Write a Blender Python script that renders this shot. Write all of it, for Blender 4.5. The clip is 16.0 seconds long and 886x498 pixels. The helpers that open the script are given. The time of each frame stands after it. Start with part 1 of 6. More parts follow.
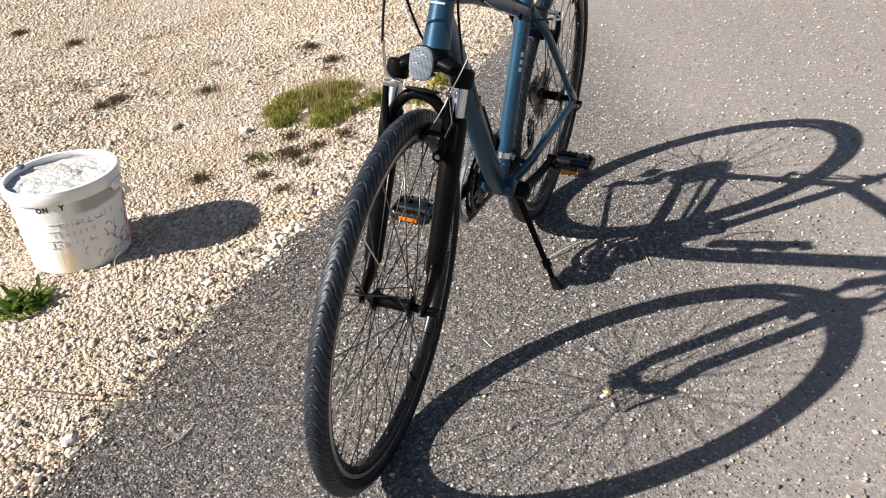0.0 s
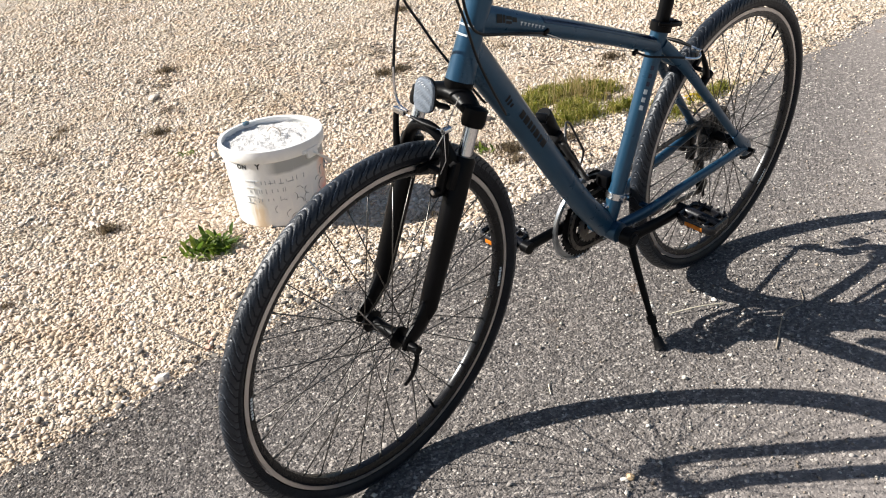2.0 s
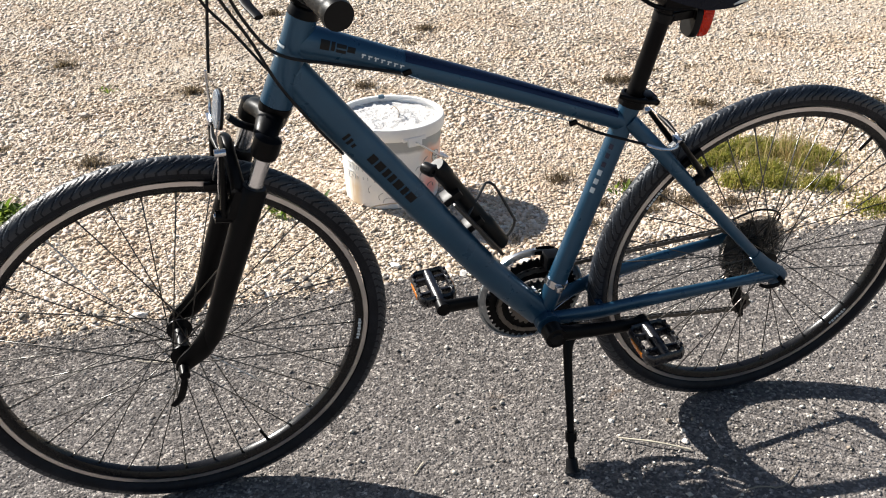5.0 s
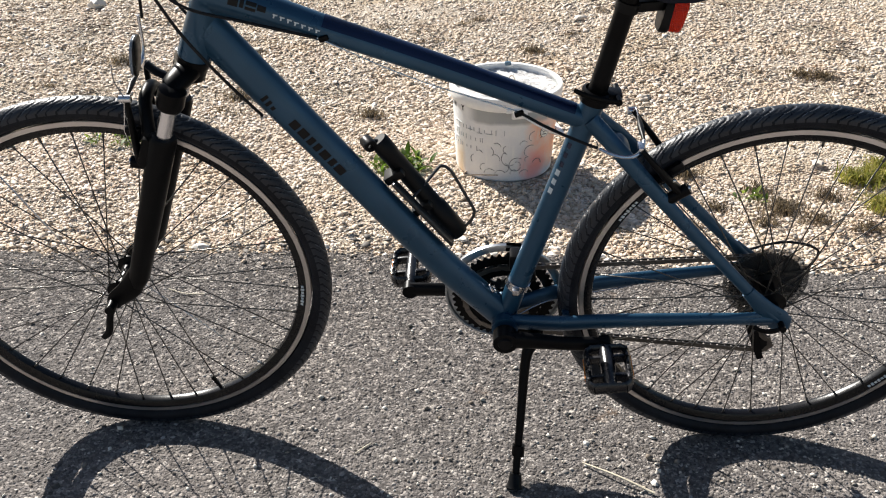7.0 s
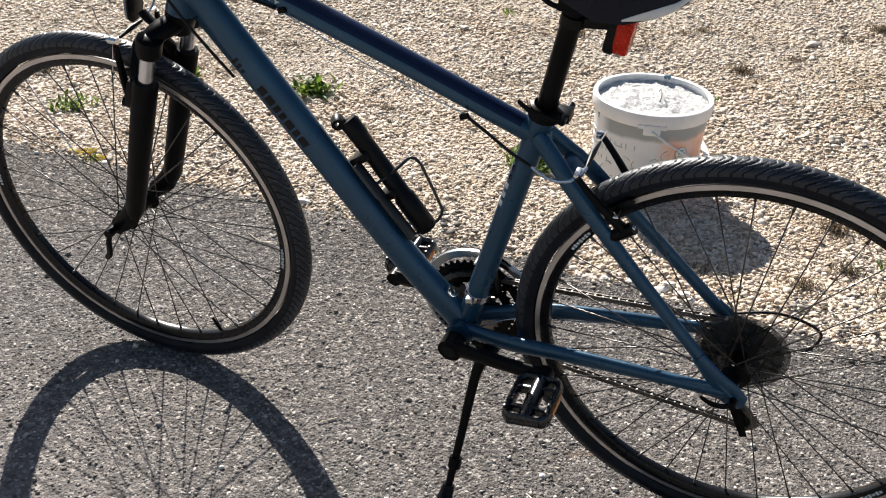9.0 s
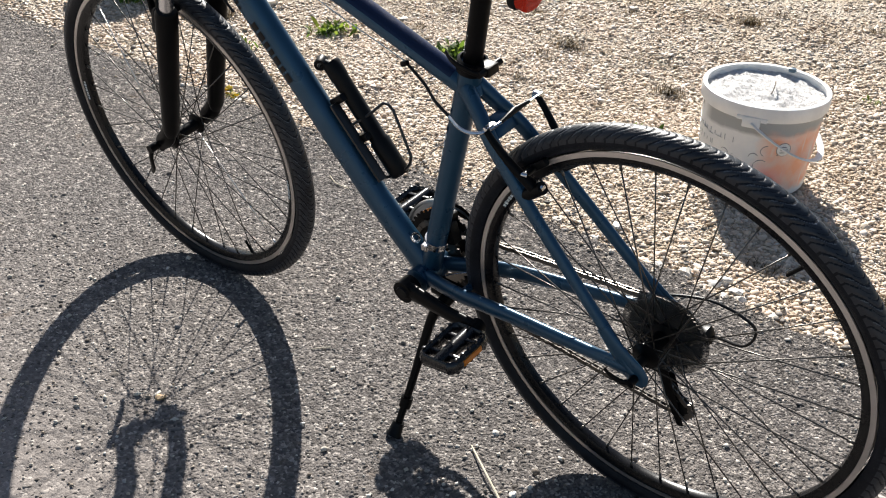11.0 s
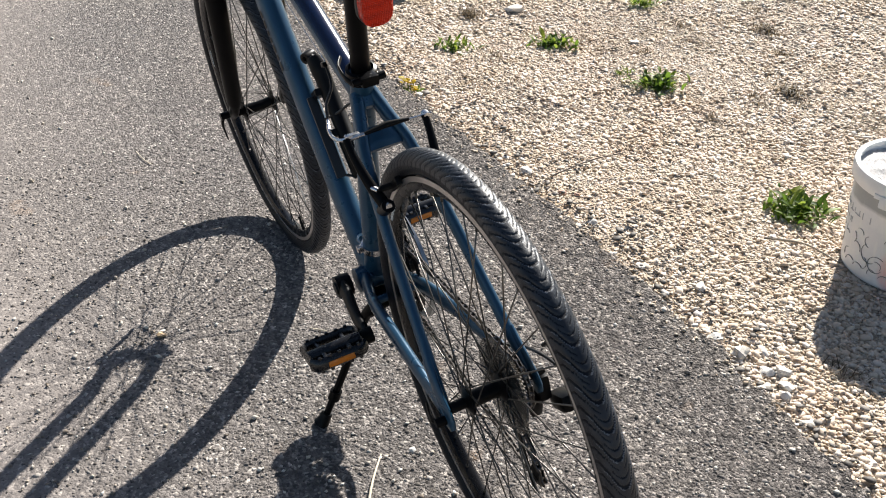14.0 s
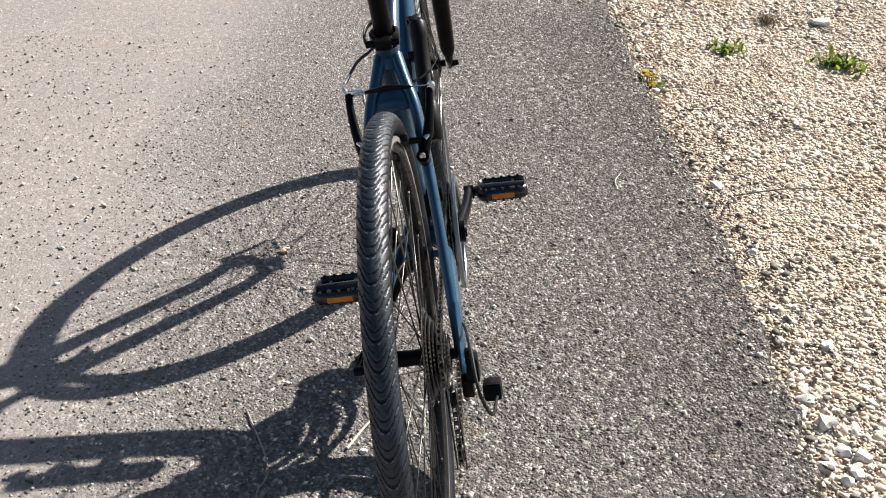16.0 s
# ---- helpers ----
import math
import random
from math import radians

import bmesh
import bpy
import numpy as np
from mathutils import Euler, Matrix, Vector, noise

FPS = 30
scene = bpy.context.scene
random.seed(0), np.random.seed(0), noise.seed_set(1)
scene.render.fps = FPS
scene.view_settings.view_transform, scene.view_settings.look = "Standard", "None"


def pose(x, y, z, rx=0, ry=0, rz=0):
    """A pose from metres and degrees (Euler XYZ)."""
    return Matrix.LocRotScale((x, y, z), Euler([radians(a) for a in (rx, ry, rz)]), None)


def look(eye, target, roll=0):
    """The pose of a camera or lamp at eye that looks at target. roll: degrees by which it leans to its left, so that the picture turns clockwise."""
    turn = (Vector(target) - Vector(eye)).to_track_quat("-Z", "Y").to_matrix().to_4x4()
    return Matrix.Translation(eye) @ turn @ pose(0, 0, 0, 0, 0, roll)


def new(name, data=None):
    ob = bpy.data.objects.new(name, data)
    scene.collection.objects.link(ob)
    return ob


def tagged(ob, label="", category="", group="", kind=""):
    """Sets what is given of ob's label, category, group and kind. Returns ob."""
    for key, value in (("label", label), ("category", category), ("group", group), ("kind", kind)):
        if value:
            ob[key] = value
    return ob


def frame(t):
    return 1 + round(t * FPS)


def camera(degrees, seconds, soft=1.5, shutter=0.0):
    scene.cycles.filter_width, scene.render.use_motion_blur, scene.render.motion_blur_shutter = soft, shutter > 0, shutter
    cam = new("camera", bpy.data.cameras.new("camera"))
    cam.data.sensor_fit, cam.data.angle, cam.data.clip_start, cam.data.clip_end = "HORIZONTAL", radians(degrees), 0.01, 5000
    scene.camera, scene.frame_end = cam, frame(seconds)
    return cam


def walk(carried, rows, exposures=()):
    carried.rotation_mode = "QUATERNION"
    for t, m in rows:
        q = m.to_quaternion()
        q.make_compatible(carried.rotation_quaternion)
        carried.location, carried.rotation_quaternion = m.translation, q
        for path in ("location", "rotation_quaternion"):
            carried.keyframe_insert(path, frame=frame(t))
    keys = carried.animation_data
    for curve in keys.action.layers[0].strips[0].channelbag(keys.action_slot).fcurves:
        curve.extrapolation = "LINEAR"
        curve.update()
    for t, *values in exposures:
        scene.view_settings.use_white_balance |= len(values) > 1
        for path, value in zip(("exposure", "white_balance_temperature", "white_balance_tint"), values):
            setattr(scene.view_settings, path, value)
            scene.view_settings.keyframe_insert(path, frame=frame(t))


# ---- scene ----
cam = camera(48.45, 16.0, soft=1.1)
PATH = [
    (0, (2.4641, 0.7545, 1.2532), (0.8877, 0.0628, 0.3372), -6.19),
    (0.5, (2.3220, 0.8867, 1.2313), (0.8525, 0.0314, 0.2765), -4.77),
    (1, (2.2114, 0.9933, 1.2361), (0.8428, -0.0082, 0.2737), -5.39),
    (1.5, (2.1202, 1.1948, 1.2683), (0.8756, -0.0010, 0.3607), -4.92),
    (2, (2.0001, 1.2609, 1.2570), (0.8658, -0.0528, 0.3681), -6.38),
    (2.5, (1.8407, 1.3025, 1.2315), (0.7748, -0.0411, 0.3035), -3.87),
    (3, (1.7036, 1.3528, 1.2436), (0.7081, -0.0787, 0.3706), -4.15),
    (3.5, (1.5307, 1.4552, 1.2442), (0.7606, -0.0803, 0.3213), -4.25),
    (4, (1.3721, 1.5283, 1.2510), (0.6339, -0.0479, 0.3718), -3.81),
    (4.5, (1.2102, 1.4954, 1.2211), (0.6335, -0.1212, 0.2956), -2.71),
    (4.7, (1.1559, 1.4930, 1.2299), (0.6154, -0.1537, 0.3361), -1.43),
    (5.4, (0.9543, 1.5080, 1.2252), (0.5935, -0.1784, 0.3112), -0.68),
    (6.1, (0.7588, 1.5027, 1.2210), (0.5836, -0.2005, 0.2847), 0.04),
    (6.8, (0.5696, 1.4798, 1.2181), (0.5849, -0.2183, 0.2596), 0.68),
    (7, (0.5188, 1.4618, 1.2174), (0.5840, -0.2322, 0.2538), 0.10),
    (7.5, (0.3671, 1.4880, 1.2323), (0.6366, -0.1954, 0.2856), -0.97),
    (8, (0.2118, 1.4974, 1.2481), (0.6246, -0.1712, 0.3273), -1.54),
    (8.5, (0.1112, 1.3964, 1.2326), (0.6555, -0.2128, 0.2751), -0.19),
    (8.7, (0.0747, 1.3369, 1.2199), (0.6305, -0.2543, 0.2394), 1.90),
    (9.4, (-0.0959, 1.3054, 1.2214), (0.6357, -0.2088, 0.2344), 1.18),
    (10.1, (-0.2559, 1.2592, 1.2213), (0.6318, -0.1645, 0.2276), 0.53),
    (10.8, (-0.4083, 1.1994, 1.2218), (0.6236, -0.1241, 0.2288), -0.16),
    (11, (-0.4444, 1.1381, 1.2113), (0.5946, -0.1511, 0.1812), 1.36),
    (11.5, (-0.4942, 1.0513, 1.2142), (0.5802, -0.1974, 0.1707), 1.78),
    (12, (-0.6186, 0.9704, 1.2118), (0.5639, -0.1904, 0.1837), 2.00),
    (12.5, (-0.7652, 0.8959, 1.2432), (0.5516, -0.1935, 0.3041), 0.44),
    (13, (-0.8073, 0.8023, 1.2168), (0.5772, -0.1906, 0.2682), 1.17),
    (13.5, (-0.8298, 0.6749, 1.2212), (0.5855, -0.2466, 0.2465), 3.61),
    (14, (-0.8868, 0.5661, 1.2217), (0.6081, -0.1595, 0.2012), 0.61),
    (14.5, (-1.0347, 0.4318, 1.2443), (0.5527, -0.0629, 0.2254), 1.87),
    (15, (-1.0826, 0.3175, 1.2320), (0.5497, -0.0133, 0.2178), 0.63),
    (15.5, (-1.0631, 0.1606, 1.2263), (0.5844, 0.0460, 0.1894), 2.01),
    (16, (-1.0659, 0.0062, 1.2362), (0.5742, 0.0072, 0.1815), 0.54),
]
walk(cam, [(t, look(eye, target, roll)) for t, eye, target, roll in PATH], [(0.0, 0.91), (2.5, 1.12), (4.0, 1.16), (4.5, 1.16), (7.0, 1.08), (8.5, 1.05), (11.0, 1.11), (12.0, 1.33), (13.0, 1.3), (14.0, 1.2), (15.5, 1.23), (16.0, 1.22)])

# ---------------------------------------------------------------- light
SUN_AZ, SUN_EL = radians(-49.75), radians(35.0)
SUN_DIR = Vector((math.cos(SUN_AZ) * math.cos(SUN_EL), math.sin(SUN_AZ) * math.cos(SUN_EL), math.sin(SUN_EL)))
world = bpy.data.worlds.new("world")
scene.world = world
world.use_nodes = True
sky = world.node_tree.nodes.new("ShaderNodeTexSky")
sky.sky_type, sky.sun_disc = "NISHITA", False
sky.sun_elevation = math.asin(SUN_DIR.z)
sky.sun_rotation = math.atan2(SUN_DIR.x, SUN_DIR.y)
world.node_tree.links.new(sky.outputs[0], world.node_tree.nodes["Background"].inputs[0])
world.node_tree.nodes["Background"].inputs[1].default_value = 0.047
sun = new("sun", bpy.data.lights.new("sun", "SUN"))
sun.data.energy, sun.data.angle, sun.data.color = 5.0, radians(0.55), (1.0, 0.96, 0.895)
sun.matrix_world = look(SUN_DIR * 20, (0, 0, 0))

# ---------------------------------------------------------------- materials


class Nodes:
    """A node material with a few shortcuts."""

    def __init__(self, name, rough=0.5, metal=0.0, spec=0.5):
        self.mat = bpy.data.materials.new(name)
        self.mat.use_nodes = True
        self.tree = self.mat.node_tree
        self.bsdf = self.tree.nodes["Principled BSDF"]
        self.bsdf.inputs["Roughness"].default_value = rough
        self.bsdf.inputs["Metallic"].default_value = metal
        self.bsdf.inputs["Specular IOR Level"].default_value = spec

    def node(self, kind, **values):
        n = self.tree.nodes.new("ShaderNode" + kind)
        for key, value in values.items():
            n.inputs[key.replace("_", " ")].default_value = value
        return n

    def link(self, a, b):
        self.tree.links.new(a, b)

    def coords(self):
        return self.tree.nodes.new("ShaderNodeTexCoord").outputs["Object"]

    def noise(self, scale, detail=3.0, rough=0.55, co=None):
        n = self.node("TexNoise", Scale=scale, Detail=detail, Roughness=rough)
        self.link(co or self.coords(), n.inputs["Vector"])
        return n.outputs["Fac"]

    def voronoi(self, scale, feature="F1", out="Distance", co=None, jitter=1.0):
        n = self.tree.nodes.new("ShaderNodeTexVoronoi")
        n.feature = feature
        n.inputs["Scale"].default_value = scale
        n.inputs["Randomness"].default_value = jitter
        self.link(co or self.coords(), n.inputs["Vector"])
        return n.outputs[out]

    def ramp(self, fac, *stops):
        n = self.tree.nodes.new("ShaderNodeValToRGB")
        while len(n.color_ramp.elements) < len(stops):
            n.color_ramp.elements.new(0.5)
        for e, (p, c) in zip(n.color_ramp.elements, stops):
            e.position = p
            e.color = (*c, 1) if len(c) == 3 else c
        self.link(fac, n.inputs[0])
        return n.outputs[0]

    def mix(self, fac, a, b, blend="MIX"):
        n = self.tree.nodes.new("ShaderNodeMix")
        n.data_type, n.blend_type = "RGBA", blend
        for slot, v in ((0, fac), (6, a), (7, b)):
            if isinstance(v, (int, float)):
                n.inputs[slot].default_value = v
            elif isinstance(v, tuple):
                n.inputs[slot].default_value = (*v, 1)
            else:
                self.link(v, n.inputs[slot])
        return n.outputs[2]

    def math(self, op, a, b=0.0):
        n = self.tree.nodes.new("ShaderNodeMath")
        n.operation = op
        for slot, v in ((0, a), (1, b)):
            if isinstance(v, (int, float)):
                n.inputs[slot].default_value = v
            else:
                self.link(v, n.inputs[slot])
        return n.outputs[0]

    def colour(self, c):
        if isinstance(c, tuple):
            self.bsdf.inputs["Base Color"].default_value = (*c, 1)
        else:
            self.link(c, self.bsdf.inputs["Base Color"])
        return self

    def rough(self, r):
        self.link(r, self.bsdf.inputs["Roughness"])
        return self

    def bump(self, height, distance, strength=1.0):
        n = self.node("Bump", Distance=distance, Strength=strength)
        self.link(height, n.inputs["Height"])
        self.link(n.outputs[0], self.bsdf.inputs["Normal"])
        return self


def painted(name, c, rough=0.4, metal=0.0, grain=900.0, wear=0.12, bump=0.00008, spec=0.5):
    """A surface of one colour with slight mottling, dust and fine relief."""
    m = Nodes(name, rough, metal, spec)
    dust = m.ramp(m.noise(14, 5), (0.35, (0, 0, 0)), (0.75, (1, 1, 1)))
    dark = tuple(v * (1 - wear) for v in c)
    light = tuple(min(1.0, v * (1 + wear) + 0.001 * wear / 0.12) for v in c)
    m.colour(m.mix(dust, dark, light))
    m.rough(m.math("ADD", m.math("MULTIPLY", m.noise(30, 4), 0.22), rough - 0.11))
    m.bump(m.noise(grain, 2), bump)
    return m.mat


def asphalt_material():
    m = Nodes("worn_asphalt", 0.9, 0, 0.15)
    co = m.coords()
    wob = m.node("TexNoise", Scale=70.0, Detail=3.0)
    m.link(co, wob.inputs["Vector"])
    shift = m.tree.nodes.new("ShaderNodeVectorMath")
    shift.operation = "MULTIPLY_ADD"
    m.link(wob.outputs["Color"], shift.inputs[0])
    shift.inputs[1].default_value = (0.011, 0.011, 0.011)
    m.link(co, shift.inputs[2])
    co = shift.outputs[0]
    chip = m.voronoi(150, out="Color", co=co)
    sep = m.tree.nodes.new("ShaderNodeSeparateColor")
    m.link(chip, sep.inputs[0])
    tone = m.ramp(sep.outputs[0], (0.0, (0.050, 0.047, 0.048)), (0.3, (0.130, 0.121, 0.119)), (0.65, (0.240, 0.222, 0.214)), (0.88, (0.38, 0.351, 0.332)), (0.98, (0.64, 0.60, 0.56)))
    gap = m.voronoi(150, "DISTANCE_TO_EDGE", co=co)
    tone = m.mix(m.ramp(gap, (0.0, (1, 1, 1)), (0.07, (0, 0, 0))), tone, (0.112, 0.103, 0.099))
    mottle = m.ramp(m.noise(48, 4, 0.6), (0.36, (0.54, 0.54, 0.55)), (0.64, (1.42, 1.41, 1.39)))
    tone = m.mix(1.0, tone, mottle, "MULTIPLY")
    stain = m.ramp(m.noise(1.6, 6, 0.6), (0.35, (0.85, 0.85, 0.85)), (0.7, (1.18, 1.15, 1.10)))
    tone = m.mix(1.0, tone, stain, "MULTIPLY")
    # the wheel track in the middle of the path is polished and dusty, the strip along its edge darker
    sx = m.tree.nodes.new("ShaderNodeSeparateXYZ")
    m.link(co, sx.inputs[0])
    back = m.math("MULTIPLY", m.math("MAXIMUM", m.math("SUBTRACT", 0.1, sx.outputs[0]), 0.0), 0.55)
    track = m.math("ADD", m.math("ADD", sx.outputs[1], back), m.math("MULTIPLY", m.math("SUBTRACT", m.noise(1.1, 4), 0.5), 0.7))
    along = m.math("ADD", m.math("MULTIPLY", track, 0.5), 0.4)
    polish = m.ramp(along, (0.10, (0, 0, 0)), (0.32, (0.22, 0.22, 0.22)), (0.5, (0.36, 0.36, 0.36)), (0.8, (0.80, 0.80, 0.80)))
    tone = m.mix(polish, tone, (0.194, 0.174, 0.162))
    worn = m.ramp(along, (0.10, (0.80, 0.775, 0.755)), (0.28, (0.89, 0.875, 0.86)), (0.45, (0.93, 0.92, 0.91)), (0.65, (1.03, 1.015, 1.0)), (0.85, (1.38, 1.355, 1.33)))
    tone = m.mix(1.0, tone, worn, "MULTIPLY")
    speck = m.voronoi(75, out="Distance")
    sand = m.noise(9, 6, 0.7)
    dusty = m.math("MULTIPLY", m.ramp(speck, (0.0, (1, 1, 1)), (0.13, (0, 0, 0))), m.ramp(sand, (0.54, (0, 0, 0)), (0.66, (0.8, 0.8, 0.8))))
    tone = m.mix(dusty, tone, (0.48, 0.43, 0.35))
    rust = m.ramp(m.noise(5.5, 4, 0.6), (0.66, (0, 0, 0)), (0.76, (0.4, 0.4, 0.4)))
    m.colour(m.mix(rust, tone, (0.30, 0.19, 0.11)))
    dome = m.ramp(m.voronoi(150, co=co), (0.0, (1, 1, 1)), (0.75, (0, 0, 0)))
    relief = m.math("ADD", m.math("MULTIPLY", dome, m.math("ADD", sep.outputs[1], 0.25)), m.math("MULTIPLY", m.noise(60, 6, 0.7), 2.4))
    m.rough(m.math("ADD", m.math("MULTIPLY", sep.outputs[2], 0.25), 0.72))
    m.bump(relief, 0.0105)
    bump = m.bsdf.inputs["Normal"].links[0].from_node
    m.link(m.math("SUBTRACT", 1.0, m.math("MULTIPLY", polish, 0.95)), bump.inputs["Strength"])
    return m.mat


def gravel_bed_material():
    m = Nodes("fine_gravel_bed", 0.9, 0, 0.25)
    sep = m.tree.nodes.new("ShaderNodeSeparateColor")
    m.link(m.voronoi(120, out="Color"), sep.inputs[0])
    tone = m.ramp(sep.outputs[0], (0.0, (0.30, 0.25, 0.19)), (0.45, (0.50, 0.43, 0.345)), (0.9, (0.66, 0.585, 0.50)))
    gap = m.voronoi(120, "DISTANCE_TO_EDGE")
    tone = m.mix(m.ramp(gap, (0.0, (1, 1, 1)), (0.16, (0, 0, 0))), tone, (0.30, 0.25, 0.19))
    earth = m.math("MULTIPLY", m.ramp(m.noise(2.6, 6, 0.65), (0.44, (0, 0, 0)), (0.64, (1, 1, 1))), m.ramp(m.noise(13, 4, 0.6), (0.38, (0.2, 0.2, 0.2)), (0.62, (0.9, 0.9, 0.9))))
    tone = m.mix(earth, tone, (0.40, 0.30, 0.20))
    m.colour(tone)
    dome = m.ramp(m.voronoi(120), (0.0, (1, 1, 1)), (0.8, (0, 0, 0)))
    m.bump(m.math("ADD", m.math("MULTIPLY", dome, m.math("ADD", sep.outputs[1], 0.3)), m.noise(40, 4)), 0.0070)
    return m.mat


def chip_material(name, *tones, rough=0.62, dirt=0.0):
    """Stones: each island its own tone, with grain."""
    m = Nodes(name, rough, 0, 0.22)
    isl = m.tree.nodes.new("ShaderNodeNewGeometry").outputs["Random Per Island"]
    tone = m.ramp(isl, *tones)
    c = m.mix(m.math("MULTIPLY", m.noise(160, 3), 0.22), tone, (0.36, 0.29, 0.20))
    if dirt:
        soil = m.math("MULTIPLY", m.ramp(m.noise(2.6, 6, 0.65), (0.44, (0, 0, 0)), (0.64, (1, 1, 1))), m.ramp(m.noise(13, 4, 0.6), (0.38, (0.1, 0.1, 0.1)), (0.62, (dirt, dirt, dirt))))
        c = m.mix(soil, c, (0.42, 0.315, 0.21))
        blush = m.ramp(m.noise(5.5, 5, 0.66), (0.44, (0, 0, 0)), (0.66, (0.28, 0.28, 0.28)))
        c = m.mix(blush, c, (0.66, 0.47, 0.35))
        grime = m.ramp(m.noise(42, 3, 0.5), (0.42, (0, 0, 0)), (0.66, (0.5, 0.5, 0.5)))
        c = m.mix(grime, c, (0.40, 0.32, 0.225))
    m.colour(c)
    m.bump(m.noise(500, 3), 0.0005)
    return m.mat


def leaf_material(name, low, mid, high):
    m = Nodes(name, 0.55, 0, 0.4)
    rnd = m.tree.nodes.new("ShaderNodeNewGeometry").outputs["Random Per Island"]
    info = m.tree.nodes.new("ShaderNodeObjectInfo").outputs["Random"]
    f = m.math("FRACT", m.math("ADD", rnd, info))
    m.colour(m.mix(m.math("MULTIPLY", m.noise(90, 3), 0.4), m.ramp(f, (0.0, low), (0.5, mid), (1.0, high)), low))
    tr = m.tree.nodes.new("ShaderNodeBsdfTranslucent")
    m.link(m.bsdf.inputs["Base Color"].links[0].from_socket, tr.inputs["Color"])
    both = m.tree.nodes.new("ShaderNodeMixShader")
    both.inputs[0].default_value = 0.58
    m.link(m.bsdf.outputs[0], both.inputs[1])
    m.link(tr.outputs[0], both.inputs[2])
    m.link(both.outputs[0], m.tree.nodes["Material Output"].inputs["Surface"])
    return m.mat


M_ASPHALT = asphalt_material()
M_BED = gravel_bed_material()
M_CHIPS = chip_material("limestone_chips", (0.0, (0.270, 0.211, 0.155)), (0.08, (0.463, 0.360, 0.265)), (0.22, (0.637, 0.520, 0.405)), (0.45, (0.704, 0.598, 0.488)), (0.7, (0.743, 0.651, 0.552)), (0.83, (0.695, 0.533, 0.415)), (0.9, (0.762, 0.697, 0.629)), (1.0, (0.791, 0.739, 0.684)), dirt=0.8)
M_PEBBLE = chip_material("loose_pebbles", (0.0, (0.10, 0.09, 0.085)), (0.12, (0.30, 0.27, 0.24)), (0.4, (0.54, 0.49, 0.42)), (1.0, (0.78, 0.74, 0.67)))
M_GRIT = chip_material("brown_pebbles", (0.0, (0.12, 0.10, 0.085)), (0.4, (0.27, 0.22, 0.175)), (1.0, (0.52, 0.45, 0.37)))
M_CRUMB = chip_material("asphalt_crumb", (0.0, (0.06, 0.056, 0.054)), (0.6, (0.14, 0.13, 0.122)), (1.0, (0.26, 0.235, 0.21)))
M_STONE = chip_material("pale_stone", (0.0, (0.58, 0.54, 0.48)), (1.0, (0.78, 0.75, 0.70)))
M_STONE_DULL = chip_material("dull_stone", (0.0, (0.42, 0.36, 0.30)), (1.0, (0.58, 0.51, 0.44)))
M_AGGREGATE = chip_material("asphalt_aggregate", (0.0, (0.055, 0.051, 0.051)), (0.4, (0.122, 0.113, 0.111)), (0.8, (0.225, 0.208, 0.200)), (0.95, (0.34, 0.315, 0.295)), (1.0, (0.50, 0.465, 0.425)), rough=0.8)
M_STONE_TAN = chip_material("tan_stone", (0.0, (0.50, 0.33, 0.18)), (1.0, (0.60, 0.42, 0.25)))
M_STONE_PINK = chip_material("reddish_stone", (0.0, (0.55, 0.33, 0.25)), (1.0, (0.62, 0.40, 0.31)))
M_FRAME = painted("matt_petrol_blue_paint", (0.015, 0.060, 0.112), 0.30, 0.35, 1500, 0.10)
M_NAVY = painted("dark_navy_panel", (0.0025, 0.010, 0.040), 0.17, 0.1, 1500, 0.1)
M_LOGO = painted("black_decal", (0.003, 0.0035, 0.005), 0.4, spec=0.2)
M_WHITE_DECAL = painted("pale_decal", (0.55, 0.60, 0.62), 0.45)
M_BLACK = painted("satin_black_alloy", (0.0025, 0.0025, 0.003), 0.34, 0.0, 700, 0.2, spec=0.09)
M_PLASTIC = painted("black_plastic", (0.004, 0.004, 0.0045), 0.40, 0.0, 500, 0.2, spec=0.14)
M_CABLE = painted("black_cable_housing", (0.007, 0.007, 0.008), 0.45, spec=0.22)
M_STEEL = painted("bright_steel", (0.62, 0.62, 0.63), 0.24, 1.0, 900, 0.08)
M_GUARD = painted("silver_guard", (0.36, 0.38, 0.40), 0.30, 0.9, 900, 0.1)
M_CHAIN = painted("oily_chain_steel", (0.16, 0.145, 0.13), 0.4, 0.9, 900, 0.3)
M_RIM = painted("black_anodised_rim", (0.004, 0.004, 0.005), 0.26, 0.0, spec=0.3)
M_TRACK = painted("machined_brake_track", (0.56, 0.52, 0.49), 0.36, 0.85, 400, 0.12)
M_SPOKE = painted("dark_steel_spoke", (0.10, 0.094, 0.086), 0.32, 0.9)
# same steel spoke with the sun's glint painted into its colour
M_SPOKE_SUNLIT = painted("sunlit_spoke", (0.6, 0.58, 0.56), 0.3, 0.9)
M_AMBER = painted("amber_reflector", (0.56, 0.165, 0.012), 0.2, 0, 300, 0.1)
M_SADDLE = painted("black_saddle_cover", (0.003, 0.006, 0.015), 0.26, 0, 700, 0.2, 0.0003, 0.16)
M_PEDAL = painted("worn_black_pedal", (0.006, 0.006, 0.008), 0.26, 0.0, 400, 0.2, 0.0002, 0.5)
M_SADDLE_TRIM = painted("pale_grey_saddle_trim", (0.62, 0.62, 0.60), 0.5)
M_WIRE = painted("black_wire", (0.012, 0.012, 0.012), 0.35)


